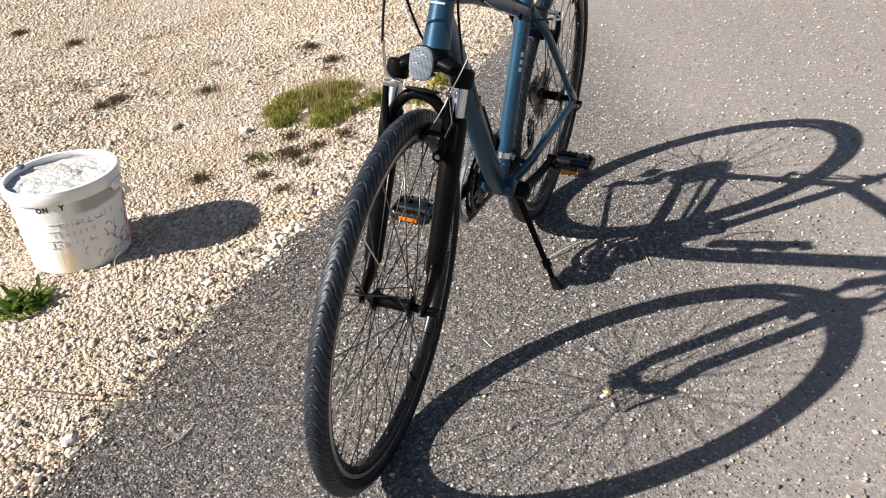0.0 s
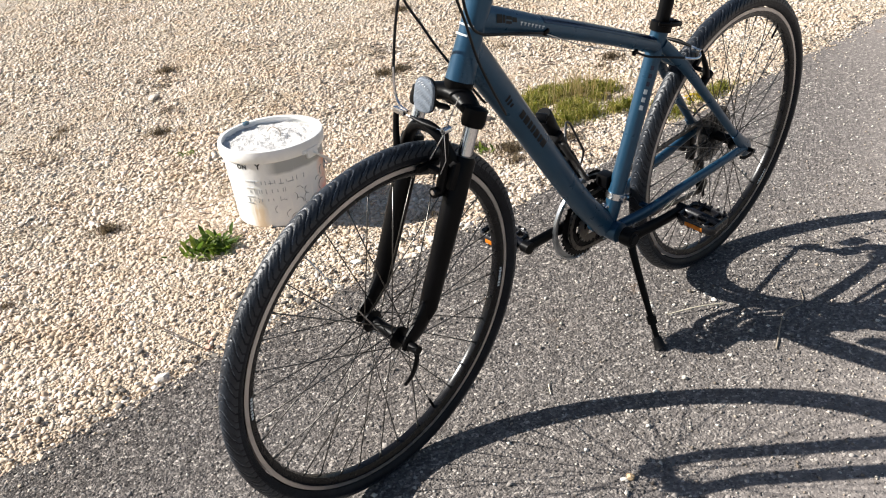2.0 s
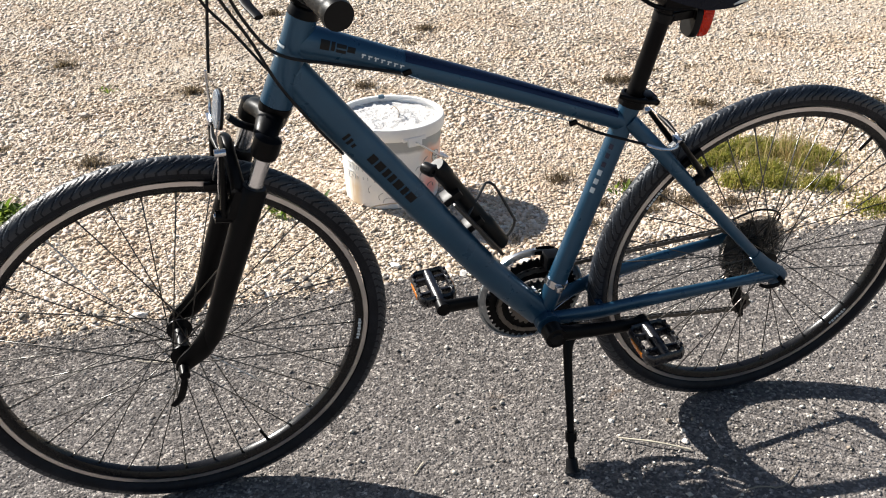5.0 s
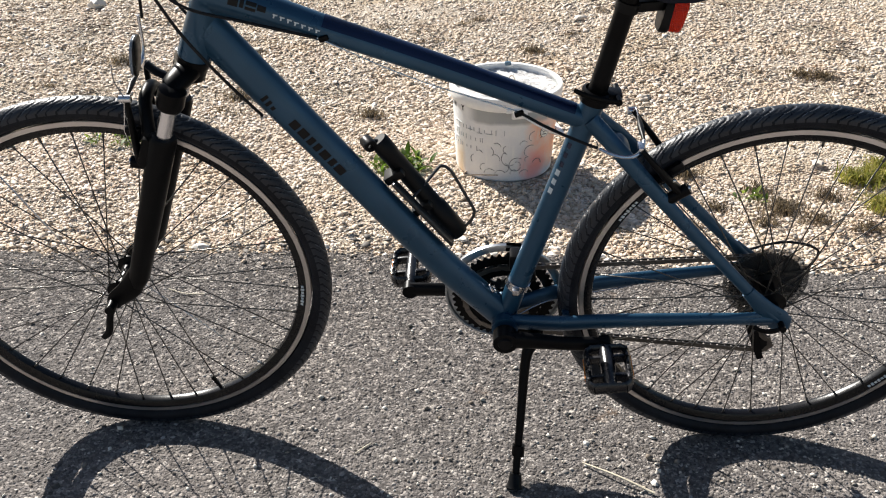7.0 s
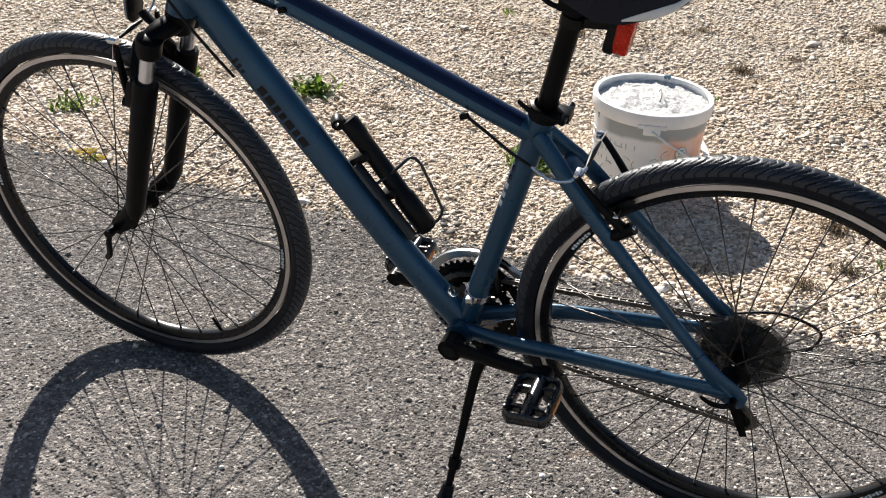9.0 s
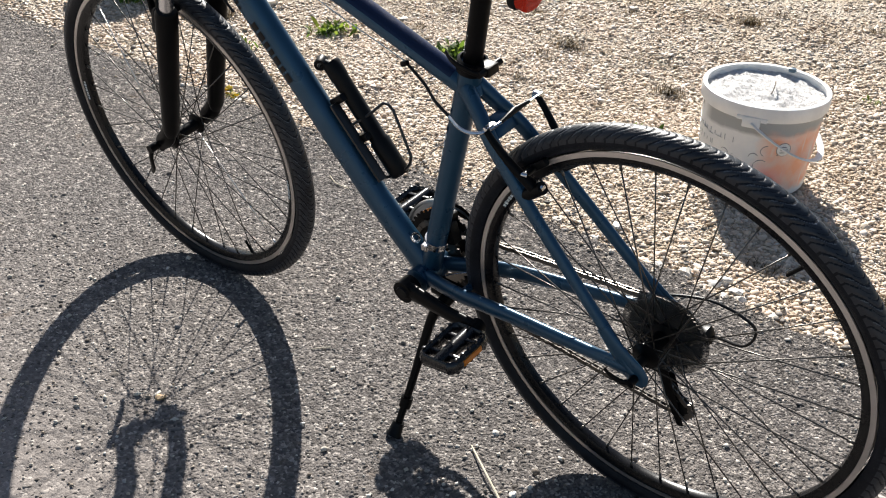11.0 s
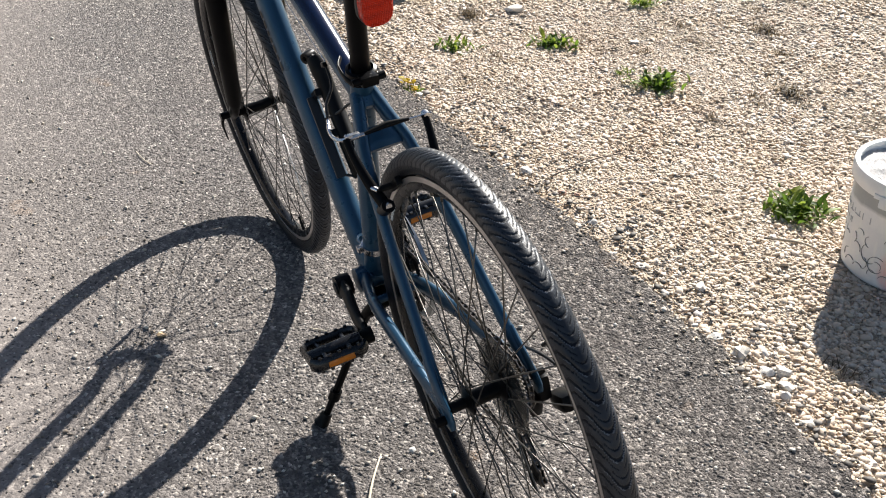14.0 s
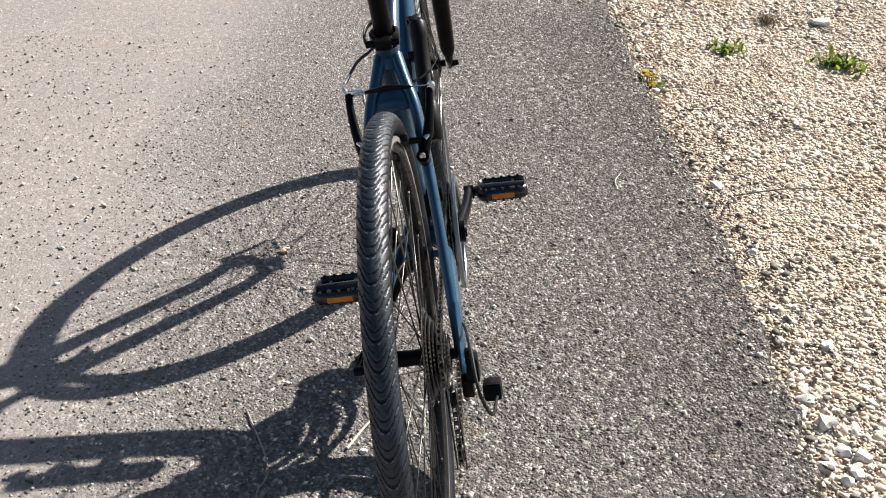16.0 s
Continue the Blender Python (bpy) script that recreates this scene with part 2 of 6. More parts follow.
def tyre_material(name, low, high, spec):
    m = Nodes(name, 0.40, 0, spec)
    c = m.mix(m.ramp(m.noise(25, 5, 0.65), (0.35, (0, 0, 0)), (0.72, (1, 1, 1))), low, high)
    m.colour(m.mix(m.ramp(m.noise(130, 3), (0.62, (0, 0, 0)), (0.8, (0.3, 0.3, 0.3))), c, (0.06, 0.058, 0.054)))
    m.bump(m.noise(900, 3), 0.0003)
    return m.mat


def lens_material(name, c):
    m = Nodes(name, 0.18, 0, 0.22)
    ridge = m.voronoi(420, "F1", "Distance", jitter=0.0)
    m.colour(m.mix(m.ramp(ridge, (0.1, (0, 0, 0)), (0.6, (1, 1, 1))), tuple(v * 0.55 for v in c), c))
    m.bump(ridge, 0.0012)
    m.bsdf.inputs["Coat Weight"].default_value = 0.04
    m.bsdf.inputs["Coat Roughness"].default_value = 0.06
    return m.mat


M_TYRE = tyre_material("tyre_rubber", (0.005, 0.006, 0.009), (0.013, 0.0155, 0.021), 0.14)
M_TREAD = tyre_material("dusty_tread_rubber", (0.008, 0.0105, 0.0155), (0.022, 0.028, 0.038), 0.38)
# sun and sky glint on the groove edges, put into a paler rubber colour
M_TREAD_GLINT = tyre_material("tread_edge_glint", (0.045, 0.053, 0.066), (0.12, 0.135, 0.16), 0.5)
M_RED = lens_material("red_reflector_lens", (0.58, 0.020, 0.003))
M_CLEAR = lens_material("clear_reflector_lens", (0.20, 0.23, 0.27))


def clear_plastic():
    m = Nodes("smoked_clear_plastic", 0.2, 0, 0.6)
    m.colour((0.035, 0.033, 0.031))
    see = m.tree.nodes.new("ShaderNodeBsdfTransparent")
    both = m.tree.nodes.new("ShaderNodeMixShader")
    m.link(m.math("ADD", m.math("MULTIPLY", m.noise(40, 3), 0.3), 0.45), both.inputs[0])
    m.link(see.outputs[0], both.inputs[1])
    m.link(m.bsdf.outputs[0], both.inputs[2])
    m.link(both.outputs[0], m.tree.nodes["Material Output"].inputs["Surface"])
    return m.mat


M_DISC = clear_plastic()


def bucket_material():
    """White plastic, scuffed, with cement smears, a rust stain and faded orange print on one side."""
    m = Nodes("scuffed_white_plastic", 0.5, 0, 0.4)
    co = m.coords()
    sep = m.tree.nodes.new("ShaderNodeSeparateXYZ")
    m.link(co, sep.inputs[0])
    ang = m.math("ARCTAN2", sep.outputs[1], sep.outputs[0])
    far = m.math("ARCTAN2", m.math("MULTIPLY", sep.outputs[1], -1.0), m.math("MULTIPLY", sep.outputs[0], -1.0))
    z = sep.outputs[2]
    white = m.mix(m.ramp(m.noise(22, 6, 0.65), (0.4, (0, 0, 0)), (0.75, (1, 1, 1))), (0.80, 0.79, 0.765), (0.90, 0.89, 0.875))
    smear = m.math("MULTIPLY", m.ramp(m.noise(11, 5, 0.7), (0.42, (0, 0, 0)), (0.6, (1, 1, 1))), 0.8)
    c = m.mix(smear, white, (0.70, 0.70, 0.705))

    def band(v, lo, hi, soft):
        up = m.tree.nodes.new("ShaderNodeMapRange")
        up.inputs["From Min"].default_value, up.inputs["From Max"].default_value = lo - soft, lo + soft
        m.link(v, up.inputs["Value"])
        dn = m.tree.nodes.new("ShaderNodeMapRange")
        dn.inputs["From Min"].default_value, dn.inputs["From Max"].default_value = hi + soft, hi - soft
        m.link(v, dn.inputs["Value"])
        return m.math("MULTIPLY", up.outputs[0], dn.outputs[0])

    edge = m.math("MULTIPLY", m.math("SUBTRACT", m.noise(16, 4), 0.5), 0.05)
    zz = m.math("ADD", z, edge)
    # printed grey band high on the body
    c = m.mix(m.math("MULTIPLY", band(m.math("ADD", z, m.math("MULTIPLY", edge, 0.3)), 0.184, 0.25, 0.005), band(far, -2.25, 0.5, 0.12)), c, (0.37, 0.38, 0.375))
    # faded orange print
    aa = m.math("ADD", far, m.math("MULTIPLY", m.math("SUBTRACT", m.noise(9, 4), 0.5), 0.6))
    patch = m.ramp(m.noise(14, 4), (0.35, (0.45, 0.45, 0.45)), (0.6, (1, 1, 1)))
    c = m.mix(m.math("MULTIPLY", m.math("MULTIPLY", band(aa, -1.06, 0.45, 0.16), band(zz, 0.03, 0.186, 0.012)), patch), c, (0.90, 0.44, 0.27))
    c = m.mix(m.math("MULTIPLY", m.math("MULTIPLY", band(aa, -1.14, -0.70, 0.12), band(zz, 0.0, 0.085, 0.02)), 0.75), c, (0.88, 0.32, 0.29))
    # rust-coloured drip
    c = m.mix(m.math("MULTIPLY", band(m.math("ADD", ang, m.math("MULTIPLY", edge, 3.0)), 0.33, 0.62, 0.07), m.math("MULTIPLY", band(zz, -0.02, 0.085, 0.025), 0.7)), c, (0.62, 0.42, 0.20))
    # cement runs
    st = m.node("Mapping")
    m.link(co, st.inputs["Vector"])
    st.inputs["Scale"].default_value = (1, 1, 0.12)
    run = m.ramp(m.noise(48, 3, 0.5, st.outputs[0]), (0.6, (0, 0, 0)), (0.68, (0.8, 0.8, 0.8)))
    c = m.mix(m.math("MULTIPLY", run, band(zz, 0.03, 0.17, 0.03)), c, (0.80, 0.79, 0.76))
    m.colour(c)
    m.rough(m.math("ADD", m.math("MULTIPLY", m.noise(40, 4), 0.3), 0.35))
    m.bump(m.noise(120, 5), 0.0006)
    return m.mat


M_BUCKET = bucket_material()
M_RIMWHITE = painted("white_plastic_rim", (0.86, 0.85, 0.83), 0.45, 0, 150, 0.10, 0.0005)
M_BLUE = painted("blue_plastic", (0.05, 0.18, 0.36), 0.4, 0, 200, 0.25, 0.0004)
M_TEAL = painted("blue_grey_plastic", (0.06, 0.12, 0.17), 0.4)
M_INK = painted("grey_print", (0.16, 0.17, 0.18), 0.55)
M_FADED = painted("faded_grey_print", (0.40, 0.41, 0.425), 0.55)
M_BLACKINK = painted("black_print", (0.02, 0.02, 0.02), 0.5)


def cement_material():
    m = Nodes("dry_cement", 0.95, 0, 0.2)
    m.colour(m.mix(m.ramp(m.noise(60, 6, 0.7), (0.35, (0, 0, 0)), (0.7, (1, 1, 1))), (0.50, 0.48, 0.46), (0.84, 0.82, 0.80)))
    m.bump(m.noise(150, 6, 0.75), 0.006)
    return m.mat


M_CEMENT = cement_material()
M_LEAF = leaf_material("green_leaf", (0.05, 0.10, 0.012), (0.13, 0.20, 0.026), (0.30, 0.36, 0.06))
M_GRASS = leaf_material("grass_blade", (0.11, 0.13, 0.020), (0.29, 0.29, 0.044), (0.58, 0.48, 0.16))
M_DRY = leaf_material("dry_stalk", (0.06, 0.046, 0.032), (0.15, 0.11, 0.065), (0.30, 0.23, 0.13))
M_STALK = leaf_material("tall_dry_stalk", (0.26, 0.19, 0.08), (0.40, 0.31, 0.13), (0.50, 0.42, 0.20))
M_FLOWER = leaf_material("yellow_petal", (0.50, 0.36, 0.02), (0.62, 0.48, 0.03), (0.70, 0.58, 0.08))
M_TWIG = painted("grey_twig", (0.30, 0.25, 0.19), 0.8, 0, 300, 0.3)
M_STRAW = painted("pale_straw", (0.66, 0.58, 0.44), 0.7, 0, 300, 0.2)
M_DARKWOOD = painted("dark_stick", (0.07, 0.05, 0.04), 0.8, 0, 300, 0.3)

# ---------------------------------------------------------------- mesh tools


def mesh_object(name, bm, material, parent=None, label="", m=None, smooth=None):
    data = bpy.data.meshes.new(name)
    bm.normal_update()
    bm.to_mesh(data)
    bm.free()
    data.materials.append(material)
    if smooth is not None:
        data.shade_smooth()
        data.set_sharp_from_angle(angle=radians(smooth))
    ob = new(name, data)
    if parent:
        ob.parent = parent
    if m is not None:
        ob.matrix_basis = m
    if label:
        ob["label"] = label
    return ob


def part(name, bm, material, parent, label="", m=None, smooth=40):
    return mesh_object(name, bm, material, parent, label, m, smooth)


def smooth_path(points, n=8):
    """Catmull-Rom through the points."""
    p = [Vector(q) for q in points]
    if len(p) < 3:
        return p
    p = [2 * p[0] - p[1]] + p + [2 * p[-1] - p[-2]]
    out = []
    for i in range(1, len(p) - 2):
        for k in range(n):
            t = k / n
            a, b, c, d = p[i - 1:i + 3]
            out.append(0.5 * (2 * b + (c - a) * t + (2 * a - 5 * b + 4 * c - d) * t * t + (3 * b - 3 * c + d - a) * t ** 3))
    return out + [p[-2]]


def sweep(bm, points, radii, segs=12, side=(0, 1, 0), caps=True, closed=False):
    """A tube along points; a radius, or (sideways, upright) half sizes, for each point or for all."""
    pts = [Vector(p) for p in points]
    n = len(pts)
    if not isinstance(radii, list):
        radii = [radii] * n
    if len(radii) != n:
        k = len(radii) - 1
        full = []
        for i in range(n):
            f = i / (n - 1) * k
            a, b = radii[int(min(f, k - 1))], radii[int(min(f, k - 1)) + 1]
            w = f - int(min(f, k - 1))
            if isinstance(a, tuple):
                full.append(tuple(x + (y - x) * w for x, y in zip(a, b)))
            else:
                full.append(a + (b - a) * w)
        radii = full
    rings = []
    side = Vector(side)
    for i, p in enumerate(pts):
        if closed:
            d = pts[(i + 1) % n] - pts[i - 1]
        else:
            d = pts[min(i + 1, n - 1)] - pts[max(i - 1, 0)]
        d.normalize()
        s = side - side.dot(d) * d
        if s.length < 1e-4:
            s = d.orthogonal()
        s.normalize()
        if isinstance(radii[i], tuple) is False:
            side = s
        u = d.cross(s)
        ra, rb = radii[i] if isinstance(radii[i], tuple) else (radii[i], radii[i])
        rings.append([bm.verts.new(p + s * ra * math.cos(a) + u * rb * math.sin(a)) for a in (2 * math.pi * k / segs for k in range(segs))])
    pairs = list(zip(rings, rings[1:])) + ([(rings[-1], rings[0])] if closed else [])
    for a, b in pairs:
        for k in range(segs):
            bm.faces.new((a[k], a[(k + 1) % segs], b[(k + 1) % segs], b[k]))
    if caps and not closed:
        bm.faces.new(rings[0][::-1])
        bm.faces.new(rings[-1])
    return bm


def tube(points, radii, segs=12, side=(0, 1, 0), smooth=0):
    pts = smooth_path(points, smooth) if smooth else points
    return sweep(bmesh.new(), pts, radii, segs, side)


def revolve(bm, profile, segs=48, axis="y", m=None, closed=False):
    """Turn (radius, along) pairs about an axis."""
    rings = []
    for r, h in profile:
        ring = []
        for k in range(segs):
            a = 2 * math.pi * k / segs
            c, s = r * math.cos(a), r * math.sin(a)
            v = Vector((c, h, s)) if axis == "y" else Vector((c, s, h))
            ring.append(bm.verts.new(m @ v if m is not None else v))
        rings.append(ring)
    pairs = list(zip(rings, rings[1:])) + ([(rings[-1], rings[0])] if closed else [])
    for a, b in pairs:
        for k in range(segs):
            bm.faces.new((a[k], a[(k + 1) % segs], b[(k + 1) % segs], b[k]))
    if not closed:
        for ring in (rings[0], rings[-1]):
            if len(ring) > 2:
                bm.faces.new(ring)
    bmesh.ops.recalc_face_normals(bm, faces=bm.faces)
    return bm


def block(bm, size, m=None, bevel=0.0, taper=1.0):
    """A box with bevelled edges, centred; taper shrinks its top."""
    start = set(bm.verts)
    res = bmesh.ops.create_cube(bm, size=1.0)
    vs = res["verts"]
    for v in vs:
        k = taper if v.co.z > 0 else 1.0
        v.co = Vector((v.co.x * size[0] * k, v.co.y * size[1] * k, v.co.z * size[2]))
    if bevel:
        es = list({e for v in vs for e in v.link_edges})
        bmesh.ops.bevel(bm, geom=es, offset=bevel, segments=2, affect="EDGES", profile=0.6)
    if m is not None:
        for v in bm.verts:
            if v not in start:
                v.co = m @ v.co
    return bm


def puck(bm, half_w, half_h, depth, m):
    """A plate with strongly rounded corners, its face along x."""
    rings = []
    for x, k in ((-0.5, 0.94), (-0.3, 1.0), (0.25, 1.0), (0.42, 0.96), (0.5, 0.88)):
        ring = []
        for q in range(40):
            a = 2 * math.pi * q / 40
            c, s = math.cos(a), math.sin(a)
            ring.append(bm.verts.new(m @ Vector((x * depth, math.copysign(abs(c) ** 0.68, c) * half_w * k, math.copysign(abs(s) ** 0.68, s) * half_h * k))))
        rings.append(ring)
    for p, q in zip(rings, rings[1:]):
        for k in range(40):
            bm.faces.new((p[k], p[(k + 1) % 40], q[(k + 1) % 40], q[k]))
    bm.faces.new(rings[0])
    bm.faces.new(rings[-1])
    bmesh.ops.recalc_face_normals(bm, faces=bm.faces)


def frame_on(origin, x_dir, up=(0, 0, 1)):
    """A pose whose x runs along x_dir."""
    x = Vector(x_dir).normalized()
    y = Vector(up).cross(x).normalized()
    z = x.cross(y)
    m = Matrix((x, y, z)).transposed().to_4x4()
    m.translation = origin
    return m

# ---------------------------------------------------------------- ground, road, gravel
rng = np.random.default_rng(7)


def edge_y(x):
    """The road's worn edge."""
    line = np.interp(x, (-300, -1.5, -0.3, 0.14, 0.44, 0.8, 1.05, 1.36, 1.82, 2.5, 300), (-0.62, -0.61, -0.614, -0.634, -0.650, -0.656, -0.648, -0.637, -0.621, -0.606, -0.60))
    return line + 0.005 * np.sin(13.0 * x + 1.0) + 0.007 * np.sin(23 * x + 4 * np.sin(3 * x)) + 0.005 * np.sin(47 * x + 3 * np.sin(7 * x)) + 0.003 * np.sin(91 * x + 2)


def bed_z(x, y):
    """Height of the gravel bed beside the road."""
    d = np.clip(-0.64 - y, 0, 10)
    dip = -0.040 - 0.012 * np.clip(d / 0.6, 0, 1)
    return dip + 0.006 * np.sin(2.1 * x + 1.3 * y) + 0.005 * np.sin(5.2 * x - 3.1 * y + 1) + 0.003 * np.sin(11 * y + 7 * x)


def build_ground():
    # one sheet: fine near the road, coarse to the horizon
    xs = np.unique(np.r_[np.linspace(-400, -5, 14), np.arange(-5, 6.01, 0.05), np.linspace(6, 400, 14)])
    ys = np.unique(np.r_[np.linspace(-400, -7, 14), np.arange(-7, -0.4, 0.05), [-0.4, 0, 5.6], np.linspace(6, 400, 14)])
    X, Y = np.meshgrid(xs, ys)
    Z = np.where(Y < -0.45, bed_z(X, Y), -0.09)
    Z = np.where((abs(X) > 6.5) | (Y < -7.5) | (Y > 5.5), -0.052, Z)
    Z = np.where((Y >= -0.45) & (Y <= 5.5), -0.09, Z)
    verts = np.stack([X, Y, Z], -1).reshape(-1, 3)
    nx, ny = len(xs), len(ys)
    i = np.arange(nx * ny).reshape(ny, nx)
    faces = np.stack([i[:-1, :-1], i[:-1, 1:], i[1:, 1:], i[1:, :-1]], -1).reshape(-1, 4)
    data = bpy.data.meshes.new("ground")
    data.from_pydata(verts.tolist(), [], faces.tolist())
    data.materials.append(M_BED)
    data.shade_smooth()
    return tagged(new("ground", data), "pale stony gravel ground beside the path", "ground", kind="structure")


def build_road():
    xs = np.r_[np.linspace(-300, -5, 10), np.arange(-4.99, 6.0, 0.012), np.linspace(6.1, 300, 10)]
    e = edge_y(xs) + rng.normal(0, 0.0035, len(xs))
    n = len(xs)
    z0 = np.zeros(n)
    rows = [np.c_[xs, e - 0.020, z0 - 0.10], np.c_[xs, e - 0.004, z0 - 0.007], np.c_[xs, e + 0.008, z0], np.c_[xs, z0 + 5.4, z0], np.c_[xs, z0 + 5.42, z0 - 0.10]]
    verts = np.concatenate(rows)
    faces = []
    for r in range(4):
        a = np.arange(n - 1) + r * n
        faces += np.stack([a, a + 1, a + 1 + n, a + n], -1).tolist()
    data = bpy.data.meshes.new("road")
    data.from_pydata(verts.tolist(), [], faces)
    data.materials.append(M_ASPHALT)
    return tagged(new("road", data), "worn grey-brown asphalt path with loose grit", "road", kind="structure")


PHI = (1 + 5 ** 0.5) / 2
ICO_V = np.array([(-1, PHI, 0), (1, PHI, 0), (-1, -PHI, 0), (1, -PHI, 0), (0, -1, PHI), (0, 1, PHI), (0, -1, -PHI), (0, 1, -PHI), (PHI, 0, -1), (PHI, 0, 1), (-PHI, 0, -1), (-PHI, 0, 1)]) / 1.9
ICO_F = np.array([(0, 11, 5), (0, 5, 1), (0, 1, 7), (0, 7, 10), (0, 10, 11), (1, 5, 9), (5, 11, 4), (11, 10, 2), (10, 7, 6), (7, 1, 8), (3, 9, 4), (3, 4, 2), (3, 2, 6), (3, 6, 8), (3, 8, 9), (4, 9, 5), (2, 4, 11), (6, 2, 10), (8, 6, 7), (9, 8, 1)])


OCT_V = np.array([(1, 0, 0), (-1, 0, 0), (0, 1, 0), (0, -1, 0), (0, 0, 1), (0, 0, -1)]) * 1.12
OCT_F = np.array([(0, 2, 4), (2, 1, 4), (1, 3, 4), (3, 0, 4), (2, 0, 5), (1, 2, 5), (3, 1, 5), (0, 3, 5)])


def stones_mesh(name, pos, size, material, flat=0.34, ball=(ICO_V, ICO_F), lean=0.16):
    """Angular stones, one island each, at the places given."""
    n = len(pos)
    nv = len(ball[0])
    v = ball[0][None] * (1 + rng.uniform(-0.24, 0.24, (n, nv, 1)))
    v = v * rng.uniform([0.8, 0.6, 0.55 * flat], [1.25, 1.0, flat + 0.15], (n, 3))[:, None]
    tilt = rng.normal(0, lean, (n, 2))
    a = rng.uniform(0, 2 * np.pi, n)
    ca, sa = np.cos(a)[:, None], np.sin(a)[:, None]
    x, y, z = v[..., 0], v[..., 1], v[..., 2]
    z = z + x * tilt[:, :1] + y * tilt[:, 1:]
    v = np.stack([x * ca - y * sa, x * sa + y * ca, z], -1) * (size[:, None, None] / 2) + pos[:, None]
    f = (ball[1][None] + nv * np.arange(n)[:, None, None]).reshape(-1)
    data = bpy.data.meshes.new(name)
    data.vertices.add(n * nv)
    data.vertices.foreach_set("co", v.reshape(-1).astype(np.float32))
    data.loops.add(len(f))
    data.loops.foreach_set("vertex_index", f.astype(np.int32))
    data.polygons.add(len(f) // 3)
    data.polygons.foreach_set("loop_start", np.arange(0, len(f), 3, dtype=np.int32))
    data.update(calc_edges=True)
    data.validate()
    data.materials.append(material)
    return new(name, data)


def scatter(n, x0, x1, y0, y1):
    return rng.uniform((x0, y0), (x1, y1), (n, 2))


def packed(x0, x1, y0, y1, step):
    """Close-packed places: a jittered grid."""
    x, y = np.meshgrid(np.arange(x0, x1, step), np.arange(y0, y1, step))
    p = np.stack([x, y], -1).reshape(-1, 2)
    return p + rng.uniform(-0.55, 0.55, p.shape) * step


def stony(p):
    """0 to 1: patches where the stones are coarser."""
    return 0.5 + 0.5 * np.sin(2.1 * p[:, 0] + 1.3 * np.sin(2.6 * p[:, 1] + 1)) * np.sin(2.7 * p[:, 1] + 0.9 * np.sin(3.1 * p[:, 0]))


